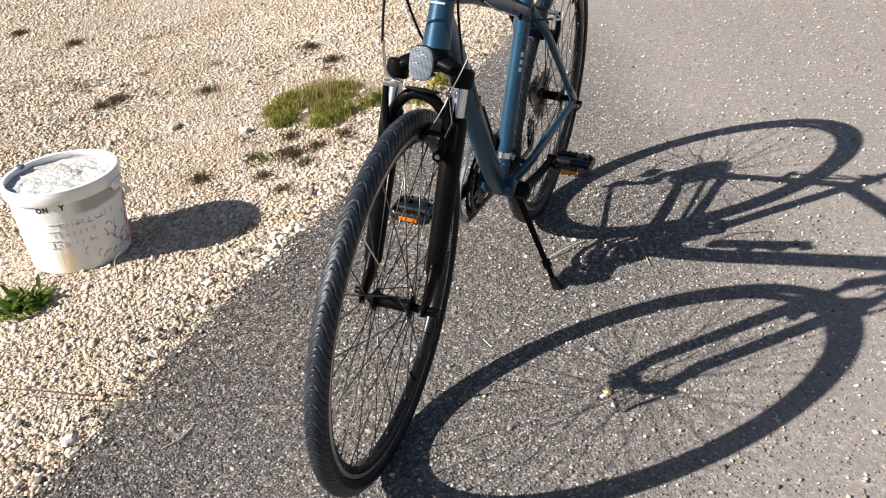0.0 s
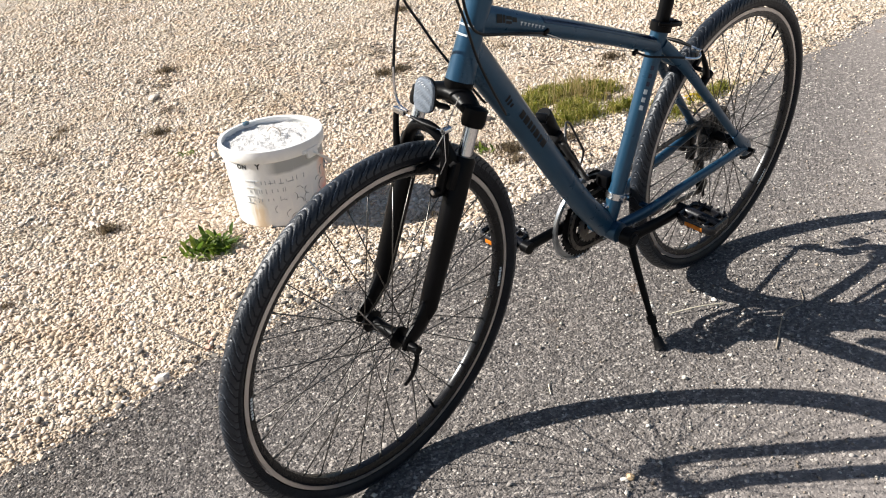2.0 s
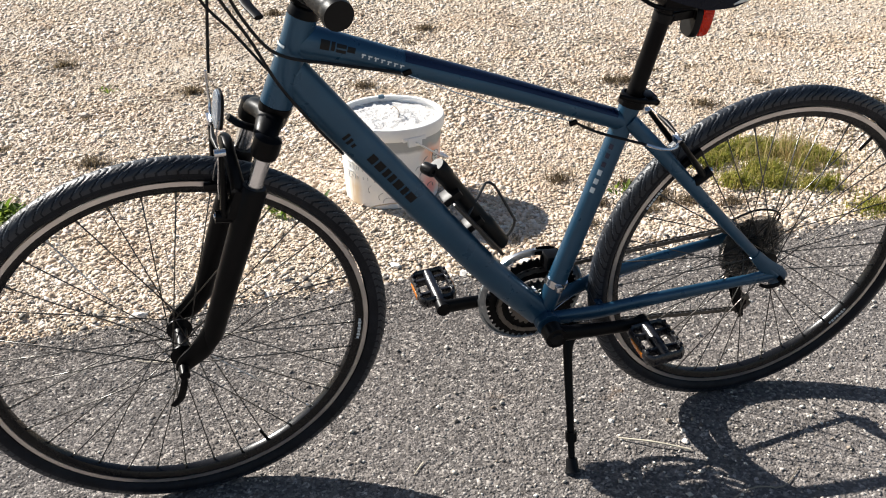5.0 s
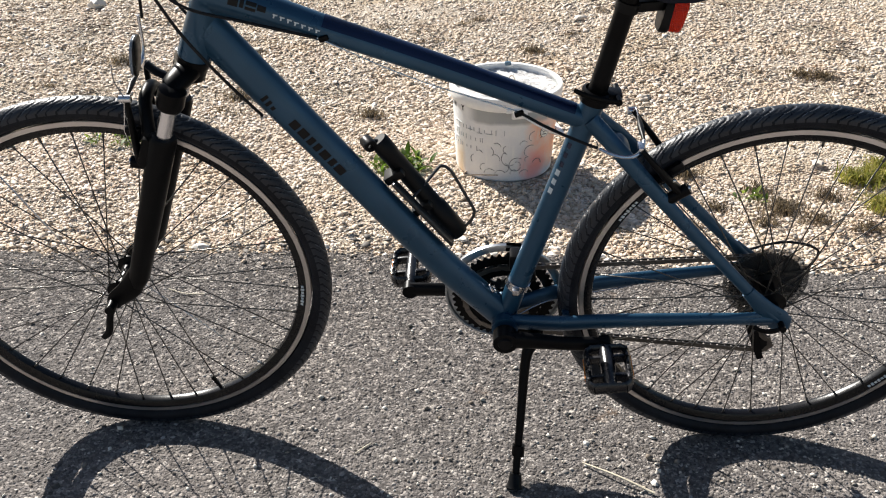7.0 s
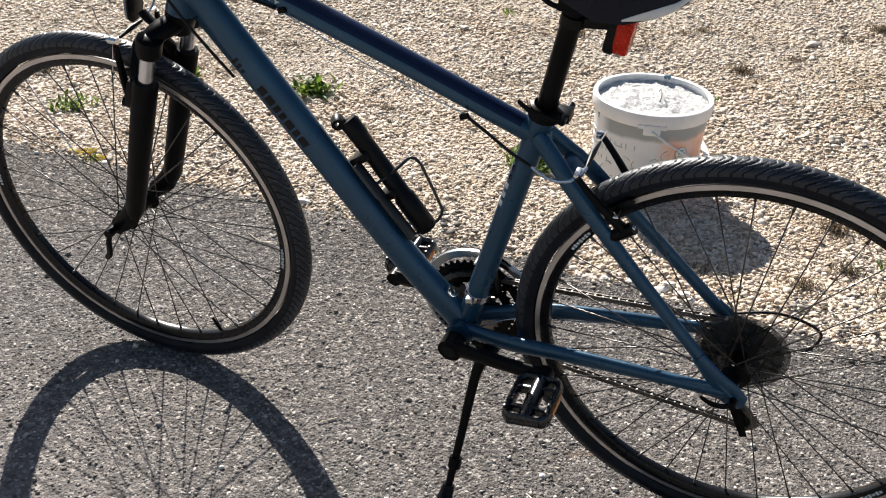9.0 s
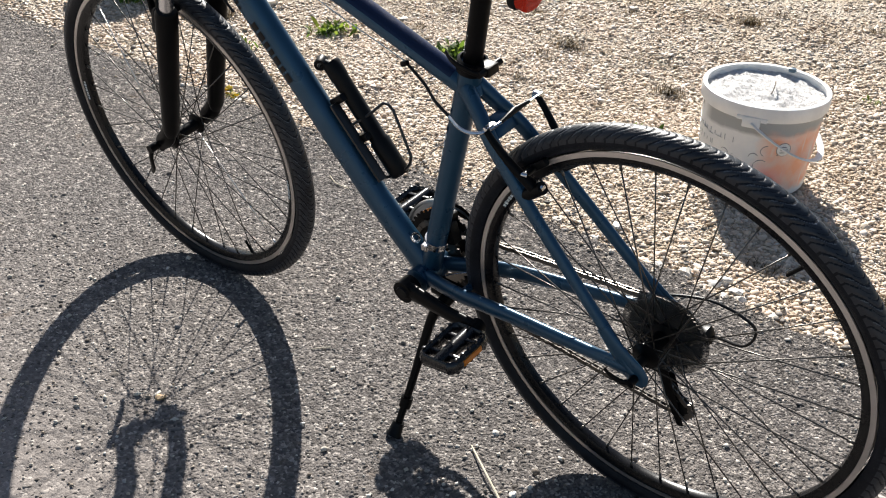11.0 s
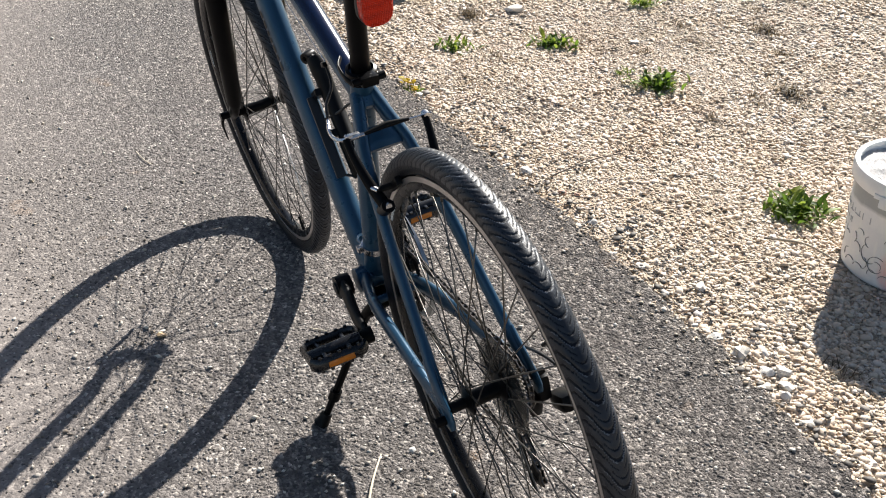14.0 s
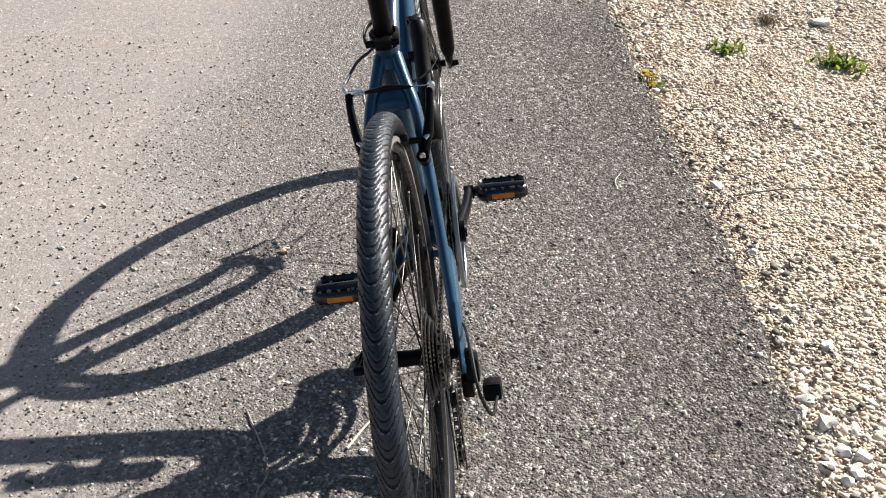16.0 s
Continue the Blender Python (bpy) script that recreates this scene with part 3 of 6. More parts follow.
def build_gravel():
    near = packed(-1.2, 2.3, -1.75, -0.585, 0.0076)
    ring = np.concatenate([packed(-3.1, -1.2, -2.25, -0.585, 0.0112), packed(2.3, 4.3, -2.25, -0.575, 0.0118), packed(-1.2, 2.3, -2.25, -1.75, 0.0106), packed(-3.1, 3.6, -3.4, -2.25, 0.0130), packed(-2.6, 3.4, -5.4, -3.4, 0.0200), packed(-1.6, 3.0, -7.6, -5.4, 0.024)])
    step = np.where(np.arange(len(near) + len(ring)) < len(near), 0.0092, 0.0114) * np.where(np.r_[near, ring][:, 1] < -3.4, 1.6, 1.0)
    p = np.concatenate([near, ring])
    size = step * np.exp(rng.normal(-0.02, 0.46, len(p))) * (0.78 + 0.42 * stony(p))
    size = np.minimum(size, 0.024)
    ok = (p[:, 1] < edge_y(p[:, 0]) + 0.002 - 0.3 * size) & (rng.uniform(0, 1, len(p)) < 0.74 + 0.55 * stony(1.7 * p + 3.0)) & (np.hypot(p[:, 0] - 0.440, p[:, 1] + 1.317) > 0.146)
    rim = np.minimum.reduce([p[:, 0] + 3.1, 4.3 - p[:, 0], p[:, 1] + 7.6])
    ok &= rng.uniform(0, 1, len(p)) < np.clip(rim / 0.9, 0, 1)
    z = bed_z(p[:, 0], p[:, 1]) + size * rng.uniform(0.0, 0.16, len(p))
    pos = np.c_[p, z]
    n = len(near)
    a, b = ok.copy(), ok.copy()
    a[n:], b[:n] = False, False
    big = a & (size > 0.0105)
    ob = stones_mesh("gravel", pos[big], size[big], M_CHIPS, 0.42, lean=0.30)
    tagged(ob, "loose cream limestone gravel beside the path", "gravel", kind="stuff")
    a &= ~big
    ob = stones_mesh("gravel", pos[a], size[a] * 1.15, M_CHIPS, 0.40, (OCT_V, OCT_F), 0.34)
    tagged(ob, "fine cream limestone chips between the larger gravel", "gravel", kind="stuff")
    ob = stones_mesh("gravel", pos[b], size[b] * 1.15, M_CHIPS, 0.40, (OCT_V, OCT_F), 0.30)
    tagged(ob, "loose cream limestone gravel farther from the path", "gravel", kind="stuff")
    p = scatter(34000, -4, 4.5, -0.66, 2.6)
    d = p[:, 1] - edge_y(p[:, 0])
    keep = (d > 0.0) & (rng.uniform(0, 1, len(p)) < (0.16 + 0.75 * np.clip(0.9 - 0.55 * p[:, 0], 0, 1) * np.clip(0.25 + d, 0, 1) * (0.4 + 0.6 * stony(0.8 * p + 1))))
    p = p[keep]
    size = np.minimum(0.0036 + rng.gamma(1.3, 0.0021, len(p)), 0.014)
    ob = stones_mesh("grit", np.c_[p, size * 0.22], size, M_PEBBLE, 0.7, (OCT_V, OCT_F))
    tagged(ob, "small loose grit scattered over the asphalt", "grit", kind="stuff")
    p = packed(-0.75, 1.75, -0.67, 0.85, 0.0088)
    d = p[:, 1] - edge_y(p[:, 0])
    p = p[(d > 0.004) & (rng.uniform(0, 1, len(p)) < np.clip(1.15 - 1.15 * np.maximum(p[:, 1] + 0.5 * np.maximum(0.1 - p[:, 0], 0) - 0.05, 0), 0.0, 0.92))]
    size = 0.0078 * np.exp(rng.normal(0, 0.30, len(p)))
    ob = stones_mesh("aggregate", np.c_[p, -0.10 * size], size, M_AGGREGATE, 0.54, (OCT_V, OCT_F), 0.26)
    tagged(ob, "coarse stones standing proud in the worn asphalt", "aggregate", kind="stuff")
    p = scatter(13000, -2.8, 2.2, -0.1, 2.6)
    p = p[rng.uniform(0, 1, len(p)) < (0.25 + 0.75 * stony(0.9 * p + 2)) * np.clip(0.3 + p[:, 1] - 0.25 * p[:, 0], 0, 1)]
    size = np.minimum(0.0042 + rng.gamma(1.4, 0.0015, len(p)), 0.013)
    ob = stones_mesh("grit", np.c_[p, size * 0.24], size, M_GRIT, 0.75, (OCT_V, OCT_F))
    tagged(ob, "brownish loose pebbles on the worn asphalt", "grit", kind="stuff")
    p = scatter(9000, -2.5, 4.0, -0.68, -0.40)
    d = p[:, 1] - edge_y(p[:, 0])
    p = p[(d > 0.0) & (rng.uniform(0, 1, len(p)) < np.exp(-np.maximum(d, 0) / 0.035))]
    size = np.minimum(0.004 + rng.gamma(1.4, 0.0026, len(p)), 0.016)
    ob = stones_mesh("spilled_gravel", np.c_[p, size * 0.2], size, M_CHIPS, 0.55, (OCT_V, OCT_F))
    tagged(ob, "pale gravel chips spilled on the asphalt edge", "gravel", kind="stuff")
    p = scatter(900, -1.2, 3.4, -0.76, -0.60)
    d = edge_y(p[:, 0]) - p[:, 1]
    p = p[(d > 0.004) & (rng.uniform(0, 1, len(p)) < np.exp(-np.maximum(d, 0) / 0.03))]
    size = np.minimum(0.007 + rng.gamma(1.5, 0.0038, len(p)), 0.026)
    ob = stones_mesh("edge_stones", np.c_[p, bed_z(p[:, 0], p[:, 1]) + 0.3 * size + 0.006], size, M_STONE)
    tagged(ob, "pale loose stones lined up along the path edge", "edge stones", kind="stuff")
    p = scatter(11000, -2.5, 4, -0.90, -0.58)
    d = edge_y(p[:, 0]) - p[:, 1]
    p = p[(d > -0.004) & (rng.uniform(0, 1, len(p)) < np.exp(-np.maximum(d, 0) / 0.075))]
    size = np.minimum(0.006 + rng.gamma(1.5, 0.0036, len(p)), 0.026)
    ob = stones_mesh("asphalt_crumbs", np.c_[p, bed_z(p[:, 0], p[:, 1]) + 0.35 * size + 0.004], size, M_CRUMB)
    tagged(ob, "dark broken asphalt crumbs along the path edge", "asphalt crumbs", kind="stuff")


def build_stone(x, y, size, material, label, z=None):
    bm = bmesh.new()
    bmesh.ops.create_icosphere(bm, subdivisions=2, radius=0.5)
    off = Vector((x * 31, y * 17, size * 91))
    sx, sy, sz = 1.2 + 0.3 * noise.noise(off), 0.9 + 0.2 * noise.noise(off * 1.7), 0.6
    for v in bm.verts:
        k = 1 + 0.55 * noise.noise(v.co * 2.2 + off) + 0.18 * noise.noise(v.co * 6 + off)
        v.co = Vector((v.co.x * sx, v.co.y * sy, v.co.z * sz)) * k * size
    z = float(bed_z(x, y)) if z is None else z
    ob = mesh_object("stone", bm, material, None, label, pose(x, y, z + size * 0.16, 0, 0, math.degrees(6 * noise.noise(off))), 28)
    tagged(ob, category="stone", group="larger stones beside the path")


build_ground()
build_road()
build_gravel()
PALE = "pale whitish stone lying on the gravel"
for sx, sy, ss in ((-0.069, -1.883, 0.045), (0.325, -0.719, 0.040), (0.243, -0.760, 0.034), (0.348, -0.680, 0.020), (0.214, -0.684, 0.030), (0.204, -0.738, 0.028), (0.557, -0.797, 0.026), (0.474, -0.724, 0.020), (0.388, -0.702, 0.028), (0.257, -0.731, 0.028), (0.180, -0.712, 0.026), (0.097, -0.697, 0.024), (1.328, -0.705, 0.020), (1.226, -0.712, 0.034), (1.360, -0.690, 0.016), (2.532, -1.405, 0.062), (-0.528, -1.652, 0.05), (0.080, -2.843, 0.05), (-0.516, -1.320, 0.048), (1.353, -2.095, 0.034), (2.272, -2.923, 0.08), (1.052, -1.999, 0.03), (2.004, -1.627, 0.03), (1.413, -2.354, 0.036), (0.623, -2.304, 0.03), (-1.077, -2.444, 0.04), (0.684, -0.718, 0.024), (0.907, -0.728, 0.024)):
    if sy < -1.0 and sx < 2.0:
        build_stone(sx, sy, ss, M_STONE_DULL, "dull greyish-brown stone lying on the gravel")
    else:
        build_stone(sx, sy, ss, M_STONE, PALE)
build_stone(1.079, -0.744, 0.022, M_STONE_PINK, "small reddish stone on the gravel edge")
build_stone(1.054, -0.775, 0.016, M_STONE_PINK, "small reddish stone on the gravel edge")
build_stone(0.848, 0.371, 0.013, M_STONE, "tiny pale stone on the asphalt", 0.0)
build_stone(0.195, 0.143, 0.013, M_STONE, "tiny pale stone on the asphalt", 0.0)
build_stone(0.836, 0.374, 0.018, M_STONE_TAN, "small brownish stone on the asphalt", 0.0)
build_stone(0.307, 0.042, 0.012, M_STONE, "tiny pale stone on the asphalt", 0.0)

# ---------------------------------------------------------------- bicycle
bike = new("bicycle")
tagged(bike, "matt petrol-blue trekking bicycle leaning on its kickstand", "bicycle")
bike.matrix_world = pose(0.0305, -0.0015, 0, -7.90, 0, 0.3)

R_TYRE = 0.350
AXLE_R = Vector((0.0, 0.0, R_TYRE))
AXLE_F = Vector((1.0824, 0.0, R_TYRE))
BB = Vector((0.437, 0, 0.283))
HT_TOP, HT_BOT = Vector((0.8539, 0, 0.897)), Vector((0.8986, 0, 0.767))
H_AXIS = (HT_TOP - HT_BOT).normalized()
ST_TOP = Vector((0.3185, 0, 0.713))
STEER = Matrix.Translation(HT_BOT) @ Matrix.Rotation(radians(2.3), 4, H_AXIS) @ Matrix.Translation(-HT_BOT)


def spoke_mesh(length):
    bm = bmesh.new()
    sweep(bm, [(0, 0, 0), (0, 0, length)], 0.00115, 6)
    sweep(bm, [(0, 0, length - 0.012), (0, 0, length)], 0.0022, 6)
    data = bpy.data.meshes.new("spoke")
    bm.to_mesh(data)
    bm.free()
    data.materials.append(M_SPOKE)
    data.shade_smooth()
    return data


def tyre_mesh():
    """A tyre with arched tread grooves."""
    bm = bmesh.new()
    pitch_n, per = 68, 24
    nu, nv = pitch_n * per, 47
    rc, rs = R_TYRE - 0.0185, 0.0185
    rings, land = [], {}
    for i in range(nu):
        a = 2 * math.pi * i / nu
        ca, sa = math.cos(a), math.sin(a)
        ring = []
        for j in range(nv):
            k = j - (nv - 1) // 2
            b = radians(3.8 * k if abs(k) < 20 else math.copysign(72.2 + 17 * (abs(k) - 19), k))
            w = b / radians(74)
            r = rs
            if abs(w) < 1.0:
                aw = abs(w)
                if aw < 0.58:
                    ph = (i / per + 0.62 * (aw / 0.58) ** 2) % 1.0
                    deep = ph < 0.12 or (0.40 < ph < 0.45 and aw > 0.12) or (0.68 < ph < 0.73 and aw < 0.42)
                    lip = 0.12 <= ph < 0.17 and aw > 0.08
                else:
                    ph = (i / per + 0.62 + 1.1 * (aw - 0.58)) % 1.0
                    deep = ph < 0.13 or 0.48 < ph < 0.56
                    lip = 0.13 <= ph < 0.18 and aw < 0.8
                if deep:
                    r -= 0.0010
            rr = rc + r * math.cos(b)
            ring.append(bm.verts.new((rr * ca, r * math.sin(b) * 1.02, rr * sa)))
            land[i, j] = 0 if abs(w) >= 1.0 else 2
            if abs(w) < 1.0:
                # slot 3: painted glint strip along each groove
                land[i, j] = 1 if deep else (3 if lip else 2)
        rings.append(ring)
    for i in range(nu):
        p, q = rings[i], rings[(i + 1) % nu]
        for j in range(nv - 1):
            f = bm.faces.new((p[j], q[j], q[j + 1], p[j + 1]))
            f.material_index = land[i, j]
    bmesh.ops.recalc_face_normals(bm, faces=bm.faces)
    return bm


def build_wheel(name, centre, m, drive, label, prints, valve_at):
    at = (m or Matrix()) @ Matrix.Translation(centre)
    rim = bmesh.new()
    revolve(rim, [(0.3065, 0.0118), (0.3005, 0.0112), (0.2935, 0.007), (0.2915, 0.0), (0.2935, -0.007), (0.3005, -0.0112), (0.3065, -0.0118), (0.3085, 0.0)], 120, closed=True)
    wheel = part(name, rim, M_RIM, bike, label, at)
    tyre = new("tyre", TYRE)
    tyre.parent = wheel
    tyre["label"] = "black tyre with arched tread, dusty"
    for s in (1, -1):
        t = bmesh.new()
        revolve(t, [(0.3148, 0.0122 * s), (0.3072, 0.0126 * s), (0.3072, 0.0104 * s), (0.3148, 0.0104 * s)], 120, closed=True)
        part("brake_track", t, M_TRACK, wheel, "machined silver brake track")
    hub = bmesh.new()
    fl = (0.034, -0.034) if not drive else (0.034, -0.017)
    w = 0.049 if not drive else 0.062
    revolve(hub, [(0.005, w), (0.008, w), (0.008, fl[0] + 0.006), (0.013, fl[0] + 0.004), (0.0215, fl[0] + 0.0015), (0.0215, fl[0] - 0.0015), (0.0125, fl[0] - 0.006), (0.0115, 0), (0.0125, fl[1] + 0.006), (0.0215, fl[1] + 0.0015), (0.0215, fl[1] - 0.0015), (0.013, fl[1] - 0.004), (0.008, fl[1] - 0.006), (0.008, -w), (0.005, -w)], 24)
    part("hub", hub, M_BLACK, wheel, "black alloy hub")
    for k in range(36):
        s = 1 if k % 2 else -1
        rim_a = 2 * math.pi * (k + 0.5) / 36
        lead = 1 if (k // 2) % 2 else -1
        hub_a = rim_a + lead * radians(62)
        p0 = Vector((0.0195 * math.cos(hub_a), fl[0 if s > 0 else 1], 0.0195 * math.sin(hub_a)))
        p1 = Vector((0.295 * math.cos(rim_a), 0.002 * s, 0.295 * math.sin(rim_a)))
        d = p1 - p0
        key = "d" if s < 0 and drive else "l"
        ob = new("spoke", spokes[key] if (k not in (5, 22) or drive) else spokes["b"])
        ob.parent = wheel
        ob.matrix_basis = Matrix.Translation(p0) @ d.to_track_quat("Z", "Y").to_matrix().to_4x4() @ Matrix.Diagonal((1, 1, d.length / 0.29, 1))
    valve = tube([(0, 0, 0.294), (0, 0, 0.262)], [0.003, 0.0028], 8)
    part("valve", valve, M_BLACK, wheel, m=Matrix.Rotation(radians(valve_at), 4, "Y"))
    for a0 in prints:
        for k in range(7):
            ob = new("rim_print", rim_marks[k % 2])
            ob.parent = wheel
            ob.matrix_basis = Matrix.Rotation(radians(a0 + (k - 3) * 1.25), 4, "Y") @ Matrix.Translation((0, 0.0113, 0.3005)) @ Matrix.Rotation(radians(-12), 4, "X")
    return wheel


def rim_mark(h):
    data = bpy.data.meshes.new("rim_print")
    bm = block(bmesh.new(), (0.0046, 0.0004, h))
    bm.to_mesh(data)
    bm.free()
    data.materials.append(M_WHITE_DECAL)
    return data


TYRE = bpy.data.meshes.new("tyre")
tyre_bm = tyre_mesh()
tyre_bm.to_mesh(TYRE)
tyre_bm.free()
for rubber in (M_TYRE, M_TYRE, M_TREAD, M_TREAD_GLINT):
    TYRE.materials.append(rubber)
TYRE.shade_smooth()
TYRE.set_sharp_from_angle(angle=radians(50))
rim_marks = [rim_mark(0.0042), rim_mark(0.0058)]
spokes = {"l": spoke_mesh(0.29), "d": spoke_mesh(0.29), "b": spoke_mesh(0.29)}
spokes["b"].materials[0] = M_SPOKE_SUNLIT
rear_wheel = build_wheel("rear_wheel", AXLE_R, None, True, "black spoked bicycle wheel with silver brake tracks", (-130, 57), -39)
front_wheel = build_wheel("front_wheel", AXLE_F, STEER, False, "black spoked bicycle wheel with silver brake tracks", (-96, 87), 205)

# frame tubes
part("head_tube", tube([HT_BOT, HT_BOT + H_AXIS * 0.03, HT_BOT + H_AXIS * 0.08, HT_TOP - H_AXIS * 0.02, HT_TOP], [0.0245, 0.0235, 0.021, 0.0215, 0.0225], 28), M_FRAME, bike, "matt petrol-blue paint")
TT = smooth_path([(0.8684, 0, 0.862), (0.804, 0, 0.843), (0.7104, 0, 0.812), (0.5398, 0, 0.752), (0.336, 0, 0.674)], 6)
TT_R = [(0.021, 0.029), (0.021, 0.024), (0.020, 0.0190), (0.0185, 0.0172), (0.017, 0.0168)]
part("top_tube", sweep(bmesh.new(), TT, TT_R, 28), M_FRAME, bike, "matt petrol-blue paint")
DT = [Vector((0.8844, 0, 0.819)), Vector((0.8352, 0, 0.759)), Vector((0.7312, 0, 0.630)), Vector((0.5544, 0, 0.408)), Vector((0.445, 0, 0.290))]
DT_R = [(0.020, 0.031), (0.0215, 0.029), (0.0215, 0.0270), (0.021, 0.0258), (0.021, 0.0255)]
part("down_tube", sweep(bmesh.new(), smooth_path(DT, 6), DT_R, 28), M_FRAME, bike, "matt petrol-blue paint")
part("seat_tube", tube([BB, BB.lerp(ST_TOP, 0.5), ST_TOP], [0.0180, 0.0178, 0.0178], 24), M_FRAME, bike, "matt petrol-blue paint")
bbm = bmesh.new()
revolve(bbm, [(0.016, 0.037), (0.0225, 0.036), (0.0225, -0.036), (0.016, -0.037)], 28, m=Matrix.Translation(BB))
part("bottom_bracket", bbm, M_FRAME, bike)
for s in (1, -1):
    part("seat_stay", tube([(0.325, 0.011 * s, 0.677), (0.293, 0.022 * s, 0.646), (0.262, 0.034 * s, 0.615), (0.200, 0.045 * s, 0.549), (0.108, 0.056 * s, 0.453), (0.000, 0.067 * s, 0.342)], [(0.011, 0.014), (0.010, 0.0135), (0.0095, 0.013), (0.0085, 0.0115), (0.008, 0.010), (0.008, 0.009)], 16, smooth=5), M_FRAME, bike)
    part("chain_stay", tube([(0.425, 0.022 * s, 0.288), (0.345, 0.041 * s, 0.303), (0.27, 0.050 * s, 0.318), (0.124, 0.060 * s, 0.335), (0.008, 0.067 * s, 0.346)], [(0.010, 0.015), (0.009, 0.0155), (0.0095, 0.014), (0.009, 0.0115), (0.008, 0.0095)], 16, smooth=5), M_FRAME, bike)
    d = bmesh.new()
    sweep(d, smooth_path([(0.055, 0.064 * s, 0.398), (0.026, 0.067 * s, 0.369), (0.002, 0.068 * s, 0.347), (-0.011, 0.068 * s, 0.334), (-0.018, 0.068 * s, 0.327)], 4), [(0.007, 0.011), (0.0055, 0.015), (0.005, 0.020), (0.005, 0.018), (0.004, 0.007)], 16)
    sweep(d, [(0.075, 0.064 * s, 0.340), (0.030, 0.067 * s, 0.345), (0.002, 0.068 * s, 0.347)], [(0.007, 0.0105), (0.0052, 0.014), (0.0048, 0.017)], 16)
    part("dropout", d, M_FRAME, bike)
yoke = sweep(bmesh.new(), [(0.328, 0, 0.680), (0.318, 0, 0.670), (0.309, 0, 0.661)], [(0.011, 0.013), (0.015, 0.0125), (0.014, 0.006)], 20)
sweep(yoke, smooth_path([(0.287, 0, 0.640), (0.280, 0, 0.633), (0.270, 0, 0.623), (0.263, 0, 0.616)], 4), [(0.020, 0.005), (0.025, 0.0115), (0.031, 0.0105), (0.034, 0.006)], 20)
part("stay_bridge", yoke, M_FRAME, bike)
part("stay_bridge", tube([(0.335, -0.04, 0.306), (0.335, 0.04, 0.306)], 0.007, 10, (1, 0, 0)), M_FRAME, bike)


def on_tube(axis, radii, s0, s1, a0, a1, lift=0.0007, n=8, k=6):
    """A patch lying on a swept tube, from s0 to s1 along it and a0 to a1 degrees round it."""
    bm = bmesh.new()
    pts = [Vector(p) for p in axis]
    cum = [0.0]
    for a, b in zip(pts, pts[1:]):
        cum.append(cum[-1] + (b - a).length)
    rows = []
    for i in range(n + 1):
        s = (s0 + (s1 - s0) * i / n) * cum[-1]
        j = max(q for q in range(len(pts) - 1) if cum[q] <= s + 1e-9)
        w = (s - cum[j]) / (cum[j + 1] - cum[j])
        p = pts[j].lerp(pts[j + 1], w)
        f = (j + w) / (len(pts) - 1) * (len(radii) - 1)
        q = min(int(f), len(radii) - 2)
        ra, rb = (radii[q][c] + (radii[q + 1][c] - radii[q][c]) * (f - q) for c in (0, 1))
        d = (pts[j + 1] - pts[j]).normalized()
        side = Vector((0, 1, 0))
        u = d.cross(side)
        rows.append([bm.verts.new(p + side * (ra + lift) * math.cos(radians(a)) + u * (rb + lift) * math.sin(radians(a))) for a in (a0 + (a1 - a0) * c / k for c in range(k + 1))])
    for a, b in zip(rows, rows[1:]):
        for c in range(k):
            bm.faces.new((a[c], a[c + 1], b[c + 1], b[c]))
    bmesh.ops.recalc_face_normals(bm, faces=bm.faces)
    return bm


# dark upper panel of the top tube and printed marks as plain shapes
part("top_tube_panel", on_tube(TT, TT_R, 0.29, 0.97, -140, -28, n=24, k=12), M_NAVY, bike, "glossy dark navy panel on the tube")
for s0, s1, a0, a1 in ((0.060, 0.084, -36, -4), (0.088, 0.098, -36, -6), (0.102, 0.128, -34, -20), (0.102, 0.128, -14, -4), (0.131, 0.152, -32, -12)):
    part("frame_mark", on_tube(TT, TT_R, s0, s1, a0, a1, n=2), M_LOGO, bike, "black printed mark")
for q in range(7):
    part("frame_mark", on_tube(TT, TT_R, 0.170 + 0.018 * q, 0.182 + 0.018 * q, -18 + q, -13 + q, n=2), M_WHITE_DECAL, bike, "pale printed mark")
    part("frame_mark", on_tube(TT, TT_R, 0.172 + 0.018 * q, 0.176 + 0.018 * q, -16 + q, -3 + q, n=2), M_WHITE_DECAL, bike, "pale printed mark")
DTP = smooth_path(DT, 6)
for q, w, low, top in ((0.276, 0.020, -15, 15), (0.302, 0.022, -15, 15), (0.330, 0.014, -15, 15), (0.350, 0.014, -15, 15), (0.370, 0.022, -15, 15), (0.398, 0.014, -15, 15), (0.418, 0.024, -15, 15)):
    part("frame_mark", on_tube(DTP, DT_R, q, q + w, low, top, n=3), M_LOGO, bike, "black printed mark")
for q, low, top in ((0.196, -6, 22), (0.210, -2, 24), (0.224, 4, 20)):
    part("frame_mark", on_tube(DTP, DT_R, q, q + 0.008, low, top, n=3), M_LOGO, bike, "black printed mark")
ST_R = [(0.0179, 0.0179)] * 2
MARK_AT = 0.290
for s in (-0.020, -0.003, 0.014):
    part("frame_mark", on_tube([BB, ST_TOP], ST_R, (MARK_AT + s) / 0.4455, (MARK_AT + s + 0.010) / 0.4455, -56, -32, n=3), M_WHITE_DECAL, bike, "pale printed mark")
# upper marks: fading in glare is put into a dark tone
for s in (0.031, 0.048, 0.065):
    part("frame_mark", on_tube([BB, ST_TOP], ST_R, (MARK_AT + s) / 0.4455, (MARK_AT + s + 0.009) / 0.4455, -52, -30, n=3), M_NAVY, bike, "printed mark, its fading in glare painted as a dark tone")
